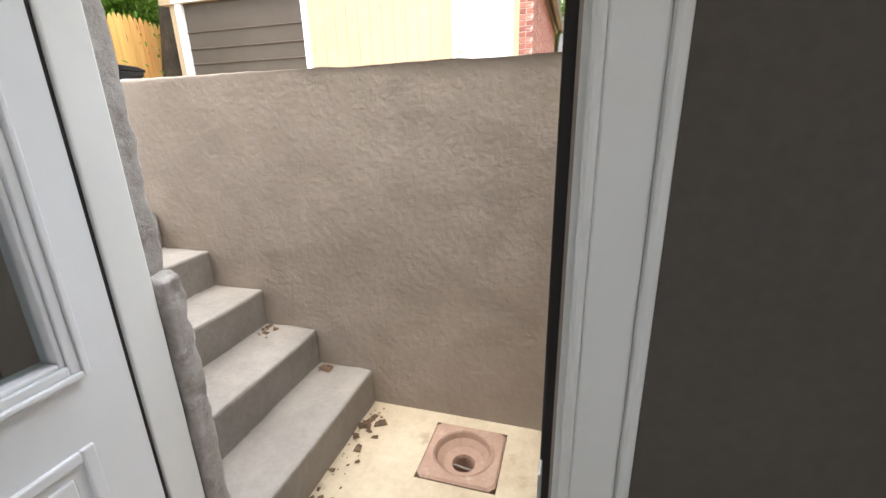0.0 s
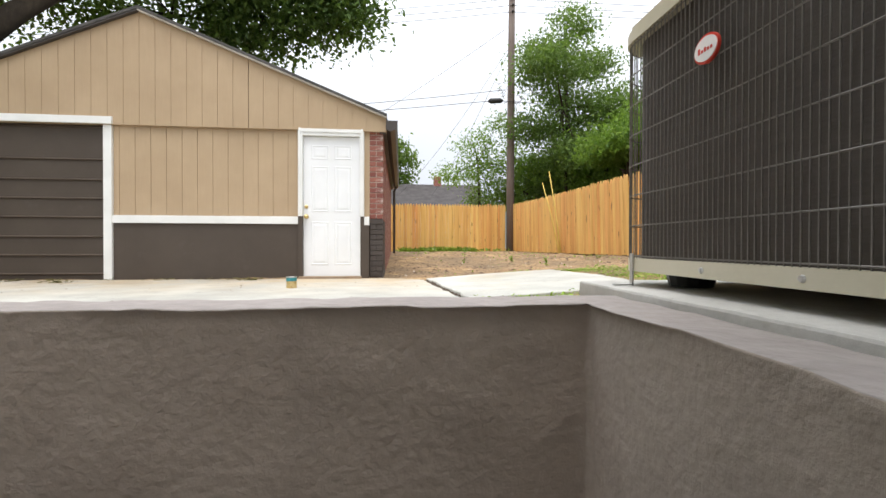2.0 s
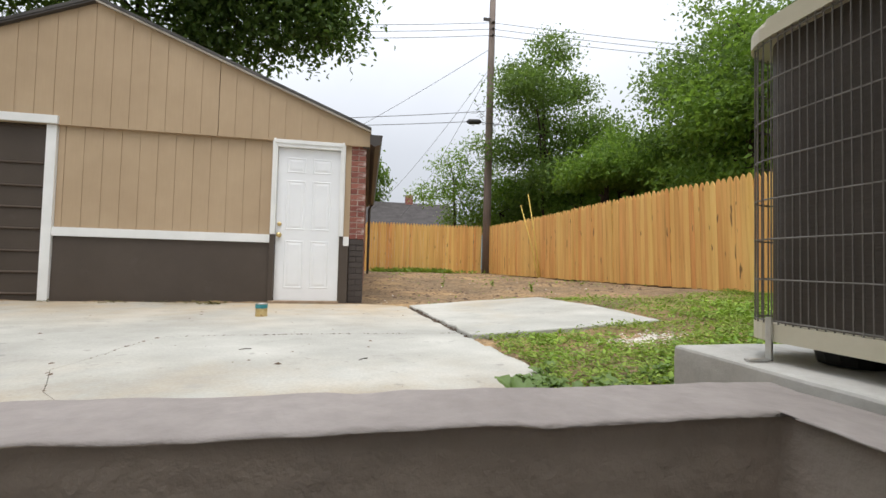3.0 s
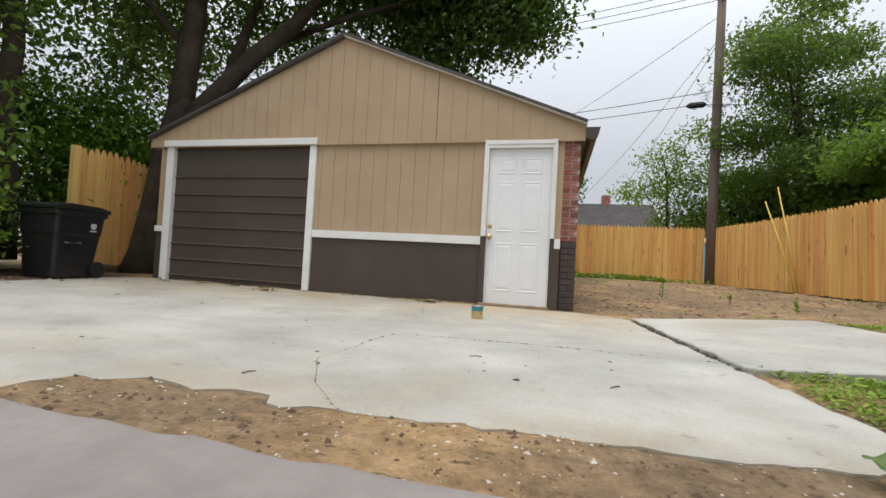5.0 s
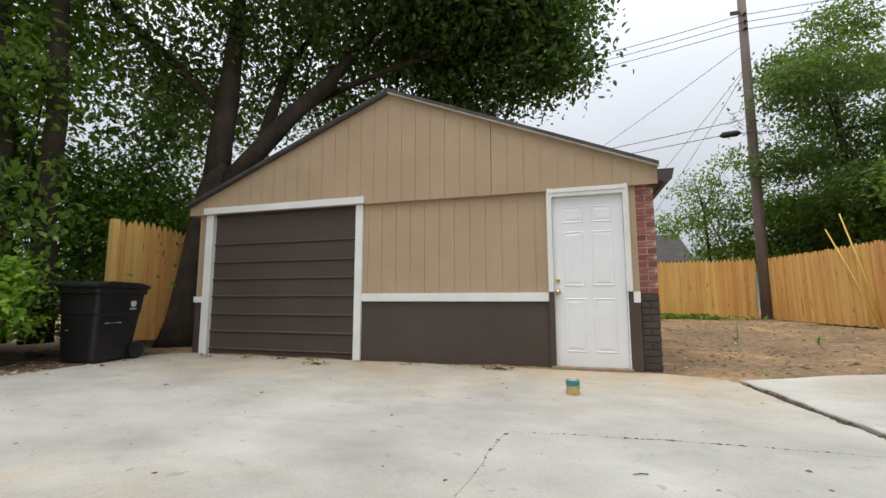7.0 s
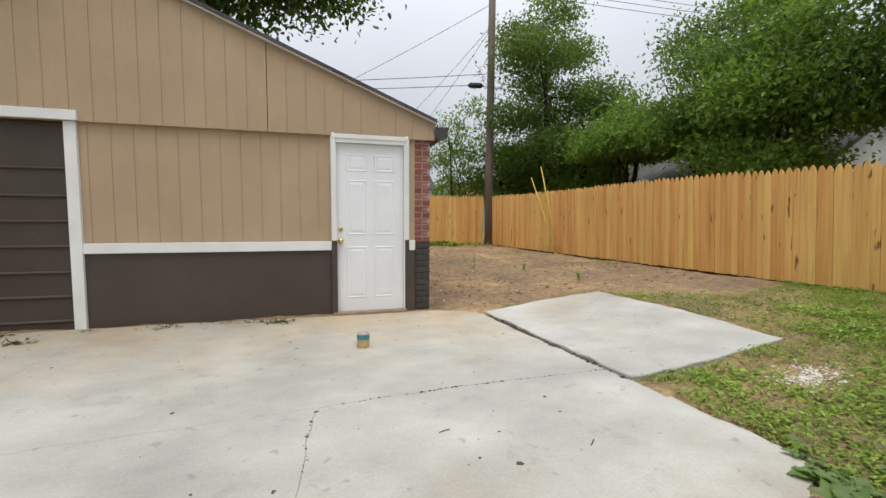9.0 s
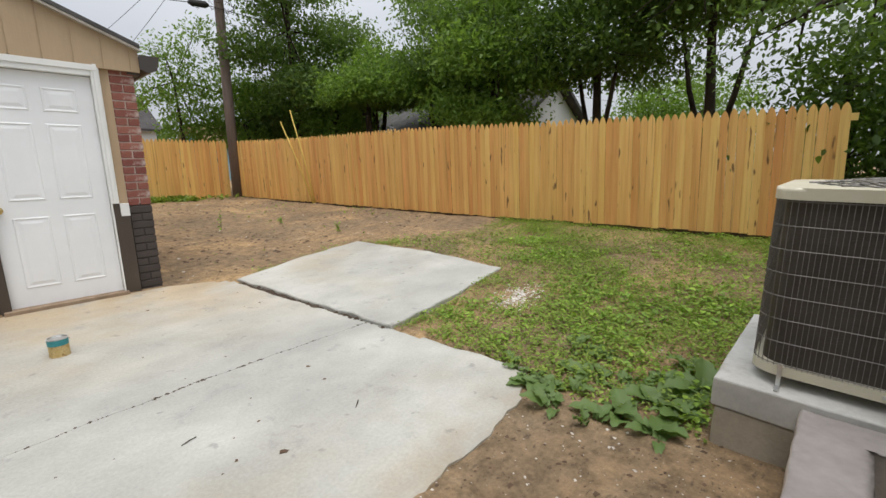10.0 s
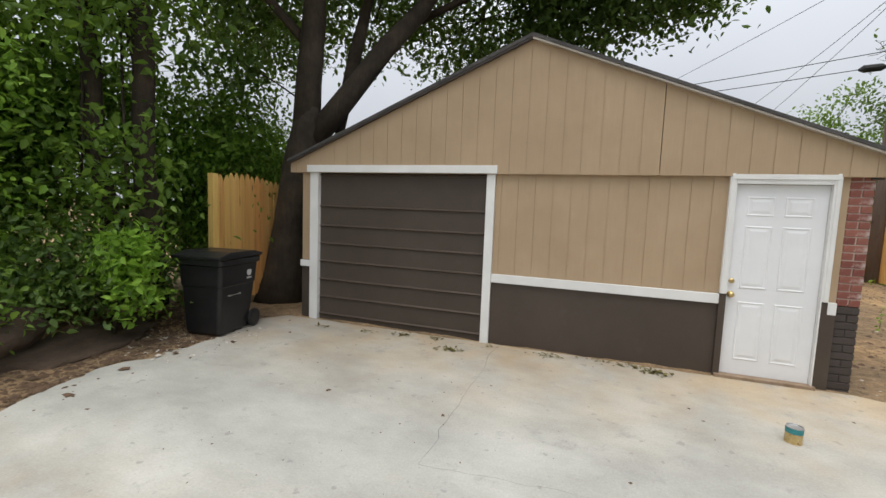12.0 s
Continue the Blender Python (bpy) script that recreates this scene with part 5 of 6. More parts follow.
for i in range(15):
    x, y = rs.uniform(-10.5, -7.3), -5.8 + 0.62 * i + rs.uniform(-0.4, 0.4)
    h = rs.uniform(1.9, 3.3)
    tree("shrub", "dense green shrub in the overgrown hedge", "shrub", (x, y, 0.4),
         [(x, y, 0.2, 0.05), (x + 0.1, y, h * 0.5, 0.035), (x, y + 0.1, h, 0.02)], [],
         [(x, y, h * 0.62, 1.05, 0.95, h * 0.52, 4000), (x + 0.4, y + 0.2, h, 0.7, 0.7, 0.6, 2000)], 0.10, (M_LEAF_LIGHT, M_LEAF_BRIGHT, M_LEAF_LIGHT)[i % 3], 40 + i, "hedge shrubs", floor=0.15)
for i, (x, y, h) in enumerate(((-6.35, -4.3, 0.7), (-6.6, -4.9, 1.0), (-6.75, -2.35, 1.15), (-6.9, -3.2, 0.95), (-7.0, -1.5, 1.0), (-7.1, -4.3, 1.2), (-8.1, 0.6, 2.3), (-8.3, 2.2, 2.6), (-7.9, 4.0, 2.8))):
    tree("shrub", "low leafy bush spilling over the drive's edge", "shrub", (x, y, 0.3),
         [(x, y, 0.2, 0.03), (x + 0.05, y, h * 0.6, 0.02), (x + 0.1, y, h, 0.012)], [],
         [(x, y, h * 0.65, 0.55, 0.5, h * 0.45, 2600)], 0.08, (M_LEAF_MID, M_LEAF_LIGHT)[i % 2], 70 + i, "hedge shrubs", floor=0.3)
for i, (x, y, h) in enumerate(((7.7, -5.0, 2.3), (8.3, -6.3, 2.9), (7.6, -7.2, 2.4), (9.6, -5.6, 3.2))):
    tree("shrub", "dark leafy shrub beyond the end of the cedar fence", "shrub", (x, y, 0.3),
         [(x, y, 0.1, 0.05), (x + 0.1, y, h * 0.5, 0.035), (x, y + 0.1, h, 0.02)], [],
         [(x, y, h * 0.55, 0.9, 0.9, h * 0.45, 3200), (x - 0.2, y + 0.2, h * 0.95, 0.6, 0.6, 0.5, 1200)], 0.10, M_LEAF_DARK, 110 + i, "shrubs past the fence", floor=0.2)
tree("sapling", "young bright green sapling beside the black bin", "sapling", (-6.35, -1.95, 0.05),
     [(-6.35, -1.95, 0.0, 0.02), (-6.3, -1.95, 0.6, 0.014), (-6.25, -1.9, 1.2, 0.008)], [],
     [(-6.12, -1.95, 1.02, 0.28, 0.34, 0.24, 620), (-6.0, -1.85, 0.60, 0.24, 0.30, 0.28, 320)], 0.10, M_LEAF_BRIGHT, 90, clump=0.10, per=12)

for x, y, h, w, m, sd, low, much in ((7.15, 7.8, 8.9, 1.55, M_LEAF_MID, 21, 1.6, 1.25), (8.8, 6.0, 4.9, 1.25, M_LEAF_LIGHT, 22, 2.9, 0.75), (7.4, 4.6, 4.3, 0.8, M_LEAF_LIGHT, 33, 2.7, 0.35),
                                     (9.4, 2.9, 7.4, 1.6, M_LEAF_MID, 23, 3.3, 0.85), (8.4, 1.3, 5.8, 1.2, M_LEAF_LIGHT, 29, 2.0, 0.9), (9.3, -0.9, 6.6, 1.6, M_LEAF_DARK, 24, 2.9, 0.9),
                                     (9.6, -3.0, 6.8, 1.9, M_LEAF_MID, 25, 3.9, 0.95), (7.65, -5.8, 5.8, 1.9, M_LEAF_MID, 26, 2.4, 0.22), (13.8, -0.9, 3.6, 1.6, M_LEAF_LIGHT, 34, 1.2, 0.7),
                                     (8.0, 7.0, 4.4, 1.1, M_LEAF_LIGHT, 35, 1.7, 0.6), (9.8, 4.4, 5.2, 1.3, M_LEAF_LIGHT, 36, 2.9, 0.5), (6.4, 9.6, 4.4, 1.0, M_LEAF_LIGHT, 37, 1.7, 0.5), (7.7, 9.4, 5.4, 1.2, M_LEAF_MID, 38, 1.7, 0.6),
                                     (10.8, 10.5, 5.2, 1.7, M_LEAF_LIGHT, 27, 1.5, 0.7), (16.5, 16.5, 8.0, 2.2, M_LEAF_MID, 28, 1.5, 0.7)):
    q = random.Random(sd)
    lx, ly = q.uniform(-0.3, 0.3), q.uniform(-0.3, 0.3)
    trunk_r = 0.28 if sd == 26 else 0.10
    n_blobs = 11
    blobs = []
    for k in range(n_blobs):
        u = k / (n_blobs - 1)
        reach = w * (0.35 + 0.95 * math.sin(math.pi * min(1.0, 0.18 + 0.80 * u)))
        a = k * 2.4 + sd
        br = reach * q.uniform(0.34, 0.62)
        z = max(low + 0.3, h * (0.30 + 0.64 * u)) + q.uniform(-0.2, 0.2)
        blobs.append((x + lx * u + 0.62 * reach * math.cos(a), y + ly * u + 0.62 * reach * math.sin(a), z, br * 1.15, br * 1.15, br * q.uniform(0.5, 0.8), int(19000 * much * br * br / (w * w * 2.4))))
    tree("tree", T, "tree", (x, y, 0.25),
         [(x, y, 0.1, trunk_r * 1.15), (x + 0.05, y, 1.6, trunk_r), (x + lx * 0.6, y + ly * 0.5, h * 0.5, trunk_r * 0.7), (x + lx, y + ly, h * 0.85, 0.03)],
         [[(x, y, 0.9, 0.06), (x - 0.35, y - 0.4, 2.4, 0.05), (x - 0.6, y - 0.7, h * 0.55, 0.025)], [(x, y, 1.1, 0.06), (x + 0.3, y + 0.5, 2.6, 0.05), (x + 0.4, y + 0.8, h * 0.6, 0.025)]],
         blobs, 0.105, m, sd, "trees behind the fence", floor=low, clump=0.25, per=24)
tree("tree", "thin light-leaved tree beyond the rear fence", "tree", (4.4, 9.9, 0.3),
     [(4.4, 9.9, 0.2, 0.07), (4.4, 9.9, 1.8, 0.055), (4.3, 9.9, 3.6, 0.03)], [],
     [(4.2, 9.9, 4.2, 0.8, 0.7, 0.8, 900), (3.5, 9.9, 3.2, 0.8, 0.8, 0.5, 800), (4.7, 9.9, 3.3, 0.9, 0.8, 0.7, 1500), (5.7, 9.9, 3.4, 1.0, 0.8, 1.1, 1300), (4.9, 10.1, 2.3, 1.0, 0.8, 0.5, 1500), (5.1, 9.8, 5.2, 0.5, 0.5, 0.5, 260)], 0.10, M_LEAF_LIGHT, 31, clump=0.18, per=20)
tree("tree", "dark rounded tree far beyond the rear fence", "tree", (0.6, 31.0, 0.3),
     [(0.6, 31, 0.2, 0.2), (0.6, 31, 4, 0.15), (0.6, 31, 8, 0.05)], [],
     [(0.6, 31, 7.0, 2.1, 2.0, 2.6, 3000), (1.0, 30.5, 5.0, 2.0, 2.0, 1.5, 1800)], 0.3, M_LEAF_DARK, 32, clump=0.4)
for i in range(14):
    x = -40 + i * 6.5 + rs.uniform(-2, 2)
    y, h = 52 + rs.uniform(-6, 10), rs.uniform(4.5, 7.5)
    tree("tree", "distant tree on the skyline", "tree", (x, y, 0.2), [(x, y, 0, 0.25), (x, y, h * 0.5, 0.15)], [],
         [(x, y, h * 0.6, 3.0, 2.4, h * 0.4, 1300)], 0.5, M_LEAF_MID, 200 + i, "distant trees", clump=0.5)


# ---- lawn, weeds and litter ----
rng = np.random.default_rng(77)


def soil_z(x, y):
    return rise(x, y) + 0.028 * wave(x, y) + 0.003


def scatter(k, x0, x1, y0, y1, keep):
    x, y = rng.uniform(x0, x1, k), rng.uniform(y0, y1, k)
    free = ~inside(PATIO, x, y)
    for s in SLABS:
        free &= ~inside(s, x, y)
    ok = free & keep(x, y)
    return x[ok], y[ok]


def lawn_keep(x, y):
    edge = 0.55 - 0.32 * (x - 2.0) + 0.25 * np.sin(2.2 * x) + 0.2 * wave(x * 0.6, y * 0.6)
    dense = smooth01((edge - y) / 0.7) * smooth01((y + 4.85 + 4 * (x > 3.16)) / 0.2) * smooth01((6.35 - 0.1 * y - x) / 0.5) * smooth01((x - 1.98) / 0.2 + 0.2)
    bare = np.exp(-(((x - 3.15) / 0.32) ** 2 + ((y + 3.05) / 0.22) ** 2))
    for cx, cy, wx, wy, k in ((2.1, -2.82, 0.16, 0.14, 0.9), (2.75, -4.42, 0.22, 0.14, 0.85), (3.35, -3.75, 0.25, 0.12, 0.6), (5.2, 0.2, 0.5, 0.12, 0.7), (2.35, -3.6, 0.14, 0.2, 0.6), (5.55, -1.3, 0.4, 0.1, 0.8), (2.25, -4.45, 0.42, 0.32, 0.72)):
        bare = np.maximum(bare, k * np.exp(-(((x - cx) / wx) ** 2 + ((y - cy) / wy) ** 2)))
    pad_free = ~((x > 1.95) & (x < 3.17) & (y < -4.79))
    return (rng.uniform(size=x.shape) < dense * (1 - 0.95 * bare) * (0.28 + 0.72 * smooth01(0.55 + 1.6 * wave(x * 0.45 + 3, y * 0.45)))) & pad_free


gx, gy = scatter(200000, 1.9, 6.7, -6.2, 1.2, lawn_keep)
tall = 0.045 * rng.uniform(0.1, 1.0, gx.size) * (0.6 + 0.6 * smooth01(0.5 + wave(gx * 1.3, gy * 1.3)))
v, f = leaves(rng, np.stack([gx, gy, soil_z(gx, gy) + tall], 1), 0.027, droop=0.05, flat=0.75)
tagged(fast_mesh("lawn", v, f, M_CLOVER), "low green clover and weeds covering the lawn", "lawn", kind="stuff")
gx, gy = scatter(60000, 1.9, 6.5, -5.9, 0.9, lambda x, y: lawn_keep(x, y) & (wave(x * 1.1 + 5, y * 1.1) > 0.26 - 0.25 * (y < -3.4)))
gx, gy = gx[::2], gy[::2]
v, f = leaves(rng, np.stack([gx, gy, soil_z(gx, gy) + rng.uniform(0.02, 0.06, gx.size)], 1), 0.042, droop=0.02, flat=0.6)
tagged(fast_mesh("weeds", v, f, M_WEED), "taller broad-leaved weeds in tufts across the lawn", "weeds", kind="stuff")
gx, gy = scatter(9000, -1.0, 6.3, -5.0, 8.0, lambda x, y: (rng.uniform(size=x.shape) < 0.04 + 0.9 * (smooth01(wave(x * 0.4, y * 0.4) * 4 - 1.6))) & (y > 0.3) & (x > 1.3))
v, f = leaves(rng, np.stack([gx, gy, soil_z(gx, gy) + 0.005], 1), 0.042, droop=-0.5, flat=0.3)
tagged(fast_mesh("weeds", v, f, M_CLOVER), "sparse weeds sprouting in the bare soil", "weeds", kind="stuff")
gx, gy = scatter(1500, 1.2, 5.0, 7.4, 8.1, lambda x, y: (np.abs(x - 2.6) < 1.2) | (rng.uniform(size=x.shape) < 0.1))
v, f = leaves(rng, np.stack([gx, gy, soil_z(gx, gy) + 0.01], 1), 0.14, droop=-0.6, flat=0.2)
tagged(fast_mesh("weeds", v, f, M_CLOVER), "grassy tufts along the foot of the rear fence", "weeds", kind="stuff")


def dock_leaf(length, width, seed):
    """A broad wavy leaf from its stalk at the origin along +x, arching over."""
    bm = bmesh.new()
    q = random.Random(seed)
    k, rows = 9, []
    for i in range(k + 1):
        u = i / k
        w = width * (math.sin(math.pi * min(1, u * 0.9 + 0.08)) ** 0.7) * (1 - u * 0.35) * (1 + 0.16 * math.sin(u * 23 + seed) + 0.08 * math.sin(u * 51 + 2 * seed))
        if i == k:
            w = 0.002
        z = 0.15 * length * math.sin(u * 2.1) - 0.10 * length * u * u
        x = length * (0.12 + 0.88 * u)
        rows.append([bm.verts.new((x, s * w, z + abs(s) * w * 0.35 + 0.006 * math.sin(17 * u + 3 * s + seed) * abs(s))) for s in (-1, -0.5, 0, 0.5, 1)])
    for a, b in zip(rows, rows[1:]):
        for j in range(4):
            bm.faces.new((a[j], b[j], b[j + 1], a[j + 1]))
    tube(bm, [(0, 0, -0.01), (length * 0.08, 0, 0.03), rows[0][2].co], 0.004, 5)
    return bm


def dock(x, y, count, length, seed, lift=0.0):
    q = random.Random(seed)
    root = thing("dock_plant", x, y, float(soil_z(np.array(x), np.array(y))), "broad-leaved weed on the soil beside the pad", "weed", group="broad-leaved weeds")
    for i in range(count):
        L = length * q.uniform(0.55, 1.15)
        ob = part("leaf", dock_leaf(L, L * q.uniform(0.26, 0.36), i + seed), M_DOCK, root, smooth=True)
        ob.matrix_basis = pose(q.uniform(-0.05, 0.05), q.uniform(-0.05, 0.05), 0, q.uniform(-14, 14), q.uniform(-24, 4) - lift, i * 137.5 + q.uniform(-20, 20))


for args in ((2.02, -4.38, 9, 0.20, 1), (1.92, -4.56, 8, 0.17, 2), (2.02, -3.95, 8, 0.16, 3), (1.86, -4.08, 7, 0.15, 4), (2.24, -4.52, 8, 0.22, 5), (2.12, -4.60, 7, 0.20, 11),
             (2.5, -4.4, 6, 0.16, 7), (2.28, -4.12, 7, 0.18, 8), (2.62, -3.85, 6, 0.12, 9), (2.72, -4.5, 5, 0.13, 12), (2.12, -3.7, 6, 0.11, 13), (2.42, -4.62, 6, 0.22, 15)):
    dock(*args)
qd = random.Random(63)
for k in range(16):
    dock(qd.uniform(1.9, 2.75) - 0.05 * (k % 3), qd.uniform(-4.70, -3.80), qd.randint(4, 7), qd.uniform(0.07, 0.12), 100 + k, 12)
for x, y, h in ((2.75, 2.9, 0.30), (3.7, 2.6, 0.10), (3.9, 1.0, 0.16)):
    z = float(soil_z(np.array(x), np.array(y)))
    plant = thing("weed_plant", x, y, z, "single upright weed growing in bare soil", "weed", group="upright weeds")
    part("stem", tube(bmesh.new(), [(0, 0, -0.02), (0.01, 0, h * 0.5), (0.0, 0.01, h)], [0.006, 0.004, 0.002], 5), M_STEM, plant)
    pts = np.stack([rng.normal(0, 0.012, 22), rng.normal(0, 0.012, 22), rng.uniform(0.02, h, 22)], 1)
    v, f = leaves(rng, pts, 0.055, droop=-0.1, flat=0.3)
    fast_mesh("foliage", v, f, M_WEED).parent = plant


def chips(name, xs, ys, zs, size, material, label, category, flat=0.5):
    k = len(xs)
    s = size * (0.3 + rng.exponential(0.55, (k, 1)).clip(0, 2.4)) * np.array([1, 0.7, flat])
    base = np.array([[1, 0, 0], [-0.6, 0.9, 0], [-0.8, -0.8, 0], [0.5, -0.9, 0.1], [0.1, 0.2, 1.0]])
    a = rng.uniform(0, 2 * math.pi, k)
    ca, sa = np.cos(a)[:, None], np.sin(a)[:, None]
    p = base[None] * s[:, None, :]
    v = np.stack([p[..., 0] * ca - p[..., 1] * sa, p[..., 0] * sa + p[..., 1] * ca, p[..., 2]], -1) + np.stack([xs, ys, zs], 1)[:, None, :]
    o = (np.arange(k) * 5)[:, None]
    f = np.concatenate([o + np.array([t]) for t in ((0, 1, 4), (1, 2, 4), (2, 3, 4), (3, 0, 4))], 0)
    return tagged(fast_mesh(name, v.reshape(-1, 3), f, material), label, category, kind="stuff")


gx, gy = scatter(2600, -1.6, 3.2, -5.0, -3.9, lambda x, y: rng.uniform(size=x.shape) < 0.8)
chips("gravel", gx, gy, soil_z(gx, gy) - 0.001, 0.0052, M_STONE, "pale stone chips in the soil", "gravel")
gx, gy = scatter(3000, -1.6, 3.2, -5.0, -3.9, lambda x, y: rng.uniform(size=x.shape) < 0.8)
chips("gravel", gx, gy, soil_z(gx, gy) - 0.001, 0.007, M_LITTER, "small brown clods in the soil", "gravel", 0.7)
gx, gy = scatter(3000, 1.2, 6.0, 0.0, 8.0, lambda x, y: rng.uniform(size=x.shape) < 0.25 + 0.75 * (wave(x * 0.5 + 1, y * 0.7) > -0.05))
chips("gravel", gx, gy, soil_z(gx, gy) - 0.002, 0.02, M_LITTER, "clods and dry leaves on the bare soil", "gravel", 0.5)
gx, gy = scatter(2600, 1.2, 6.0, 0.0, 8.0, lambda x, y: wave(x * 0.8, y * 0.8 + 2) > 0.0)
chips("gravel", gx, gy, soil_z(gx, gy) - 0.002, 0.012, M_LITTER, "dark crumbs and leaf scraps on the soil", "gravel", 0.5)
gx, gy = scatter(420, 1.2, 5.6, 0.0, 7.5, lambda x, y: rng.uniform(size=x.shape) < 0.6)
chips("gravel", gx, gy, soil_z(gx, gy) - 0.002, 0.012, M_STONE, "pale stone chips on the bare soil", "gravel")
gx, gy = rng.normal(3.15, 0.16, 700), rng.normal(-3.05, 0.09, 700)
chips("gravel", gx, gy, soil_z(gx, gy), 0.010, M_STONE, "pale mortar crumbs on a bare patch in the lawn", "gravel")
gy = rng.uniform(-2.62, -0.45, 900)
gx = 1.712 + (-0.34 - gy) * 0.108 + rng.normal(0, 0.012, 900)
chips("leaf_litter", gx, gy, rng.uniform(-0.028, 0.0, 900), 0.016, M_ROOTSOIL_AND_SHADE, "dark crumbs and rotted leaves packed in the joint", "leaf litter", 0.6)
k = rng.integers(0, len(crack_e) - 1, 260)
k = np.where(np.sin(k * 1.7) > -0.2, k, rng.integers(0, len(crack_e) - 1, 260))
t = rng.uniform(0, 1, 260)[:, None]
ce = np.array(crack_e)
p = ce[k] * (1 - t) + ce[k + 1] * t + rng.normal(0, 0.003, (260, 2))
chips("leaf_litter", p[:, 0], p[:, 1], np.full(260, -0.001), 0.008, M_ROOTSOIL_AND_SHADE, "dark grit caught in the crack across the drive", "leaf litter", 0.3)
k = rng.integers(0, len(crack_n) - 1, 90)
t = rng.uniform(0, 1, 90)[:, None]
ce = np.array(crack_n)
p = ce[k] * (1 - t) + ce[k + 1] * t + rng.normal(0, 0.006, (90, 2))
chips("leaf_litter", p[:, 0], p[:, 1], np.full(90, -0.001), 0.008, M_LITTER, "brown grit caught in the crack down the drive", "leaf litter", 0.3)
gx, gy = rng.uniform(-5.4, 2.0, 190), rng.uniform(-4.6, -0.1, 190)
ok = (gx < 1.6) & (gy > -3.95)
chips("leaf_litter", gx[ok], gy[ok], np.full(ok.sum(), 0.001), 0.011, M_LITTER, "scattered dark leaf scraps on the concrete", "leaf litter", 0.35)
gx = np.concatenate([rng.normal(c, w, k) for c, w, k in ((-4.75, 0.07, 14), (-4.1, 0.05, 16), (-3.6, 0.06, 26), (-3.15, 0.06, 22), (-2.85, 0.09, 44), (-2.45, 0.05, 12), (-1.75, 0.09, 26), (-1.2, 0.1, 12), (-0.62, 0.07, 60), (-0.85, 0.1, 24))])
gy = np.concatenate([rng.normal(c, 0.035, k) for c, k in ((-0.35, 14), (-0.28, 16), (-0.2, 26), (-0.16, 22), (-0.48, 44), (-0.12, 12), (-0.2, 26), (-0.12, 12), (-0.24, 60), (-0.15, 24))])
v, f = leaves(rng, np.stack([gx, np.minimum(gy, -0.06), rng.uniform(0.004, 0.022, gx.size)], 1), 0.045, droop=0.0, flat=0.7)
v[:, 2] = np.maximum(v[:, 2], 0.002)
tagged(fast_mesh("leaf_litter", v, f, M_DRYLEAF), "clumps of dry olive leaves along the garage's foot", "leaf litter", kind="stuff")
gx, gy = rng.uniform(-7.6, -5.2, 9000), rng.uniform(-5.2, -0.2, 9000)
ok = ~inside(SLABS[2], gx, gy) | (rng.uniform(size=9000) < 0.03)
gx, gy = gx[ok], gy[ok]
chips("leaf_litter", gx, gy, np.maximum(soil_z(gx, gy), 0.0) + 0.002, 0.026, M_LITTER, "dry leaves at the hedge's foot", "leaf litter", 0.4)
gx, gy = rng.uniform(-6.5, -5.2, 260), rng.uniform(-2.2, -0.7, 260)
chips("gravel", gx, gy, np.maximum(soil_z(gx, gy), 0.0) + 0.002, 0.014, M_STONE, "broken concrete crumbs by the bin", "gravel")
gx = np.concatenate([np.abs(rng.normal(0, 0.05, 60)) + 0.93, np.abs(rng.normal(0, 0.03, 26)) + 0.66, np.abs(rng.normal(0, 0.03, 20)) + 0.36])
gy = np.concatenate([rng.uniform(-5.95, -5.26, 60), -5.26 - np.abs(rng.normal(0, 0.04, 26)), -5.26 - np.abs(rng.normal(0, 0.04, 20))])
gz = np.concatenate([np.full(60, WELL_Z), np.full(26, WELL_Z + RISE), np.full(20, WELL_Z + 2 * RISE)]) + 0.004
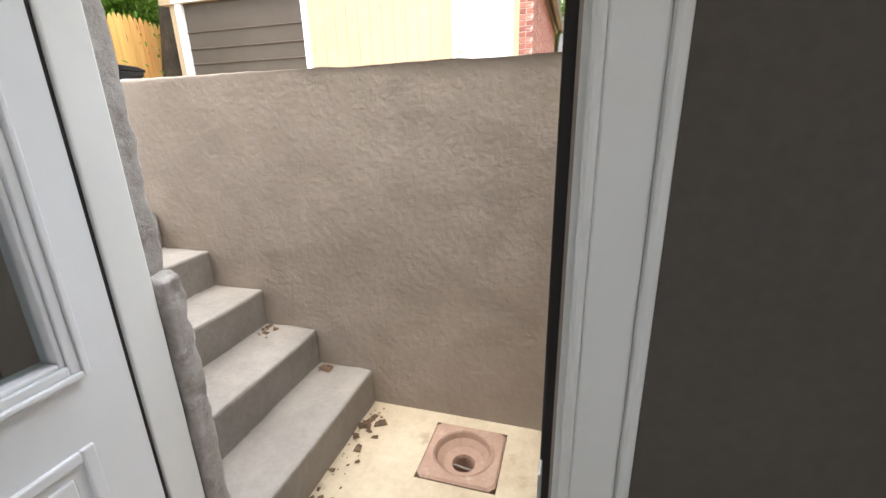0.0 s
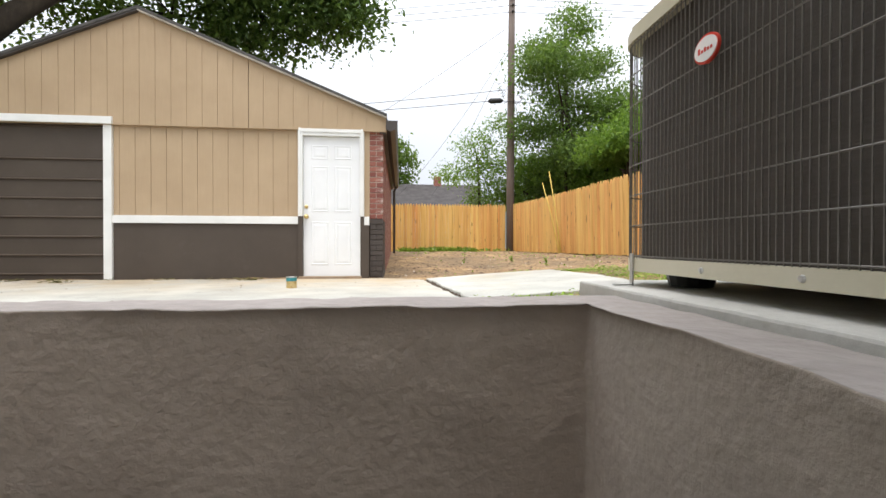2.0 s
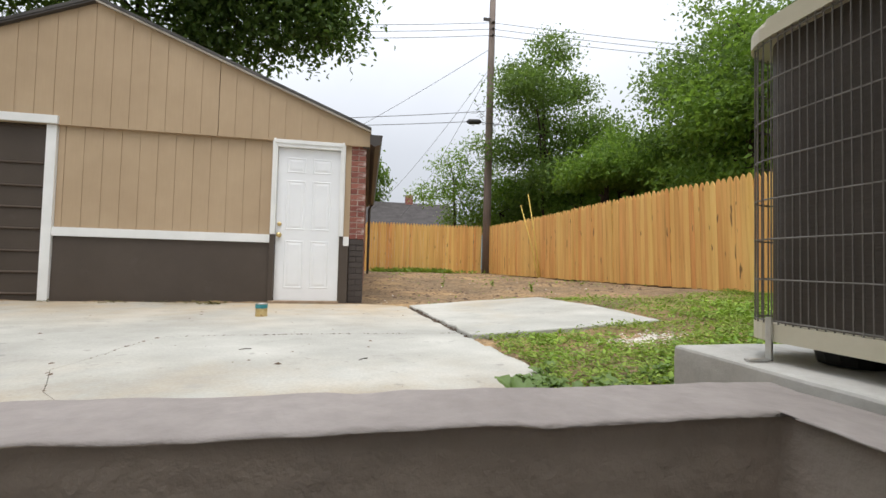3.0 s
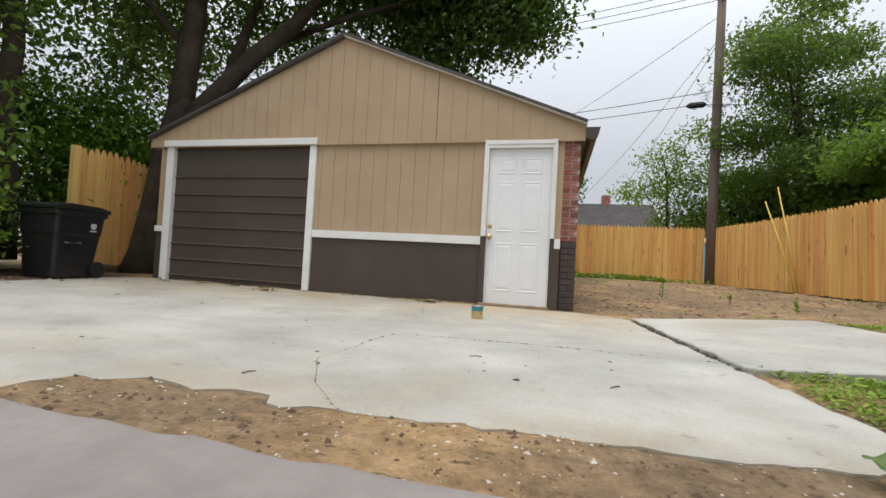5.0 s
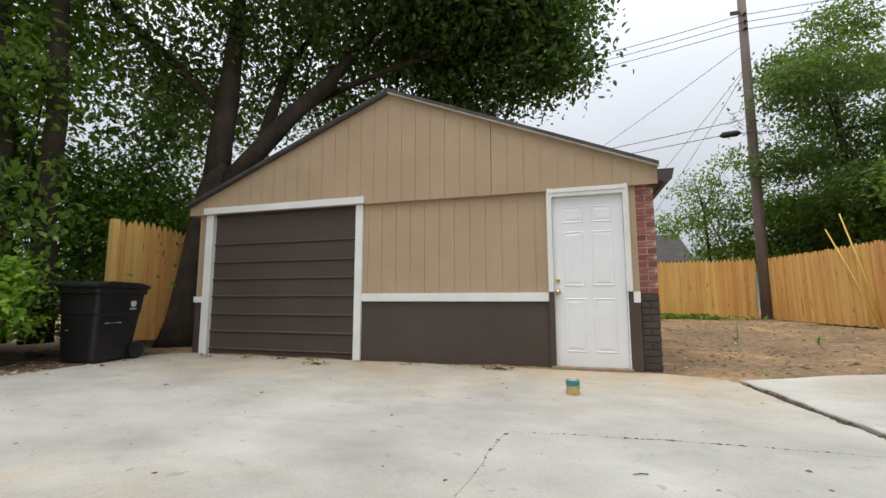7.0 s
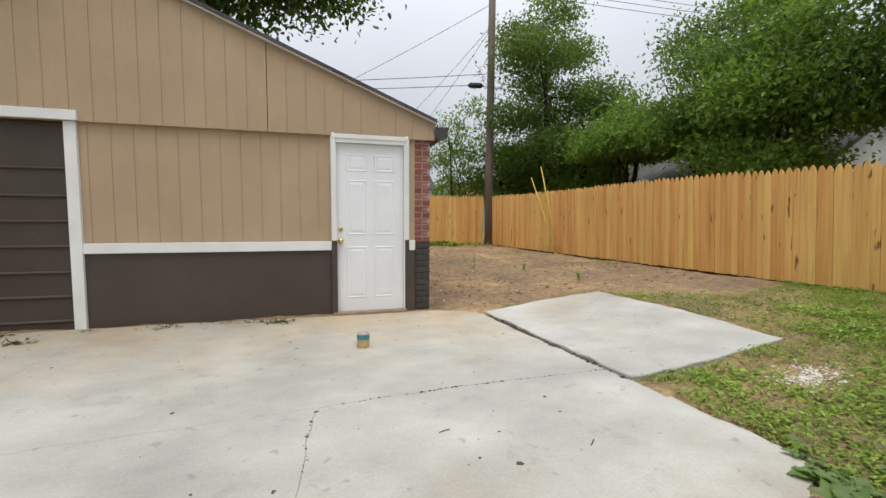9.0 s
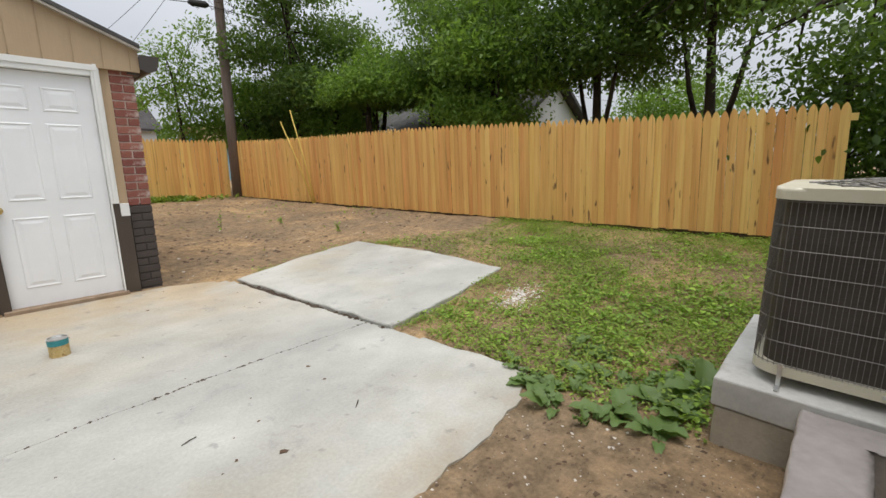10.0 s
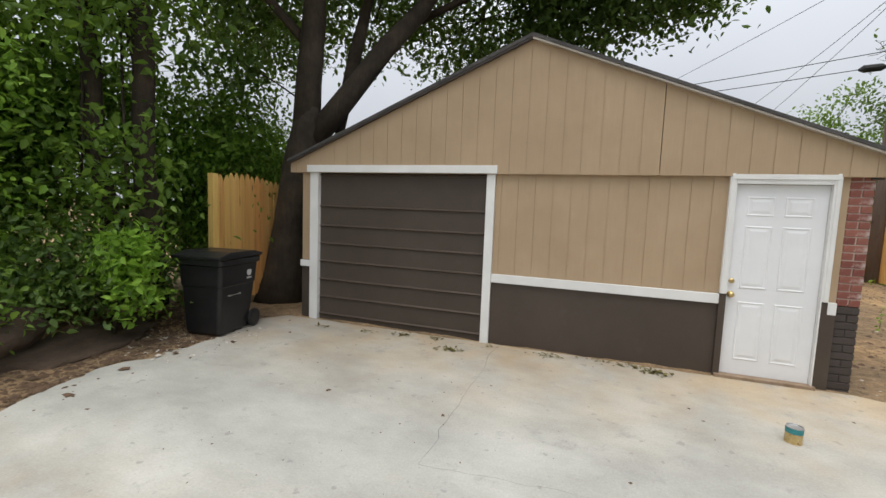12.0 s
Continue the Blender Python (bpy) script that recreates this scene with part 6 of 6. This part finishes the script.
chips("leaf_litter", gx, gy, gz, 0.014, M_LITTER, "dry leaf scraps in the corners of the steps", "leaf litter", 0.5)
for x, y, a in ((-0.42, -3.85, 20), (0.5, -3.0, 60), (1.2, -3.3, -40)):
    tagged(mesh_object("twig", tube(bmesh.new(), [(x, y, 0.005), (x + 0.03 * math.cos(a), y + 0.03 * math.sin(a), 0.008), (x + 0.07 * math.cos(a), y + 0.06 * math.sin(a), 0.004)], [0.003, 0.0028, 0.002], 5), M_BARK),
           "small dry twig lying on the concrete", "twig", "twigs")

# ---- bricks of the garage's corner, last ----
part("pier", boxed(0.935, GR - 0.011, 0.029, 1.0, -0.1, 0.874), M_MORTAR_PAINT, garage, "painted brick corner")
part("pier", boxed(0.935, GR - 0.011, 0.029, 1.0, 0.874, 2.14), M_MORTAR, garage, "red brick corner with pale mortar")


def brick_mesh(w, d, h, material):
    bm = boxed(0.0, w, 0.0, d, 0.0, h, bevel=0.004, segments=1)
    me = bpy.data.meshes.new("brick")
    bmesh.ops.recalc_face_normals(bm, faces=bm.faces)
    bm.to_mesh(me)
    bm.free()
    me.materials.append(material)
    return me


COURSE = 0.0757
rb = random.Random(8)
sizes = {}
for painted, material in ((True, M_BRICK_PAINTED), (False, M_BRICK_RED)):
    sizes[painted] = {"whole": brick_mesh(0.19, 0.095, COURSE - 0.011, material), "half": brick_mesh(0.089, 0.095, COURSE - 0.011, material), "side": brick_mesh(0.09, 0.19, COURSE - 0.011, material)}
for c in range(29):
    z = -0.052 + c * COURSE
    kind = sizes[z < 0.84]
    row = [("whole", 0.937, 0.022)] if c % 2 else [("half", 0.937, 0.022), ("half", 1.036, 0.022)]
    row += [("side", GR - 0.096, 0.125 + (0.0 if c % 2 else 0.1) + 0.2 * j) for j in range(4)]
    for name, x, y in row:
        ob = new("brick", kind[name])
        ob.parent = garage
        ob.matrix_basis = pose(x + rb.uniform(-0.0012, 0.0012), y + rb.uniform(-0.0015, 0.0015), z + rb.uniform(-0.001, 0.001), 0, 0, rb.uniform(-0.3, 0.3))
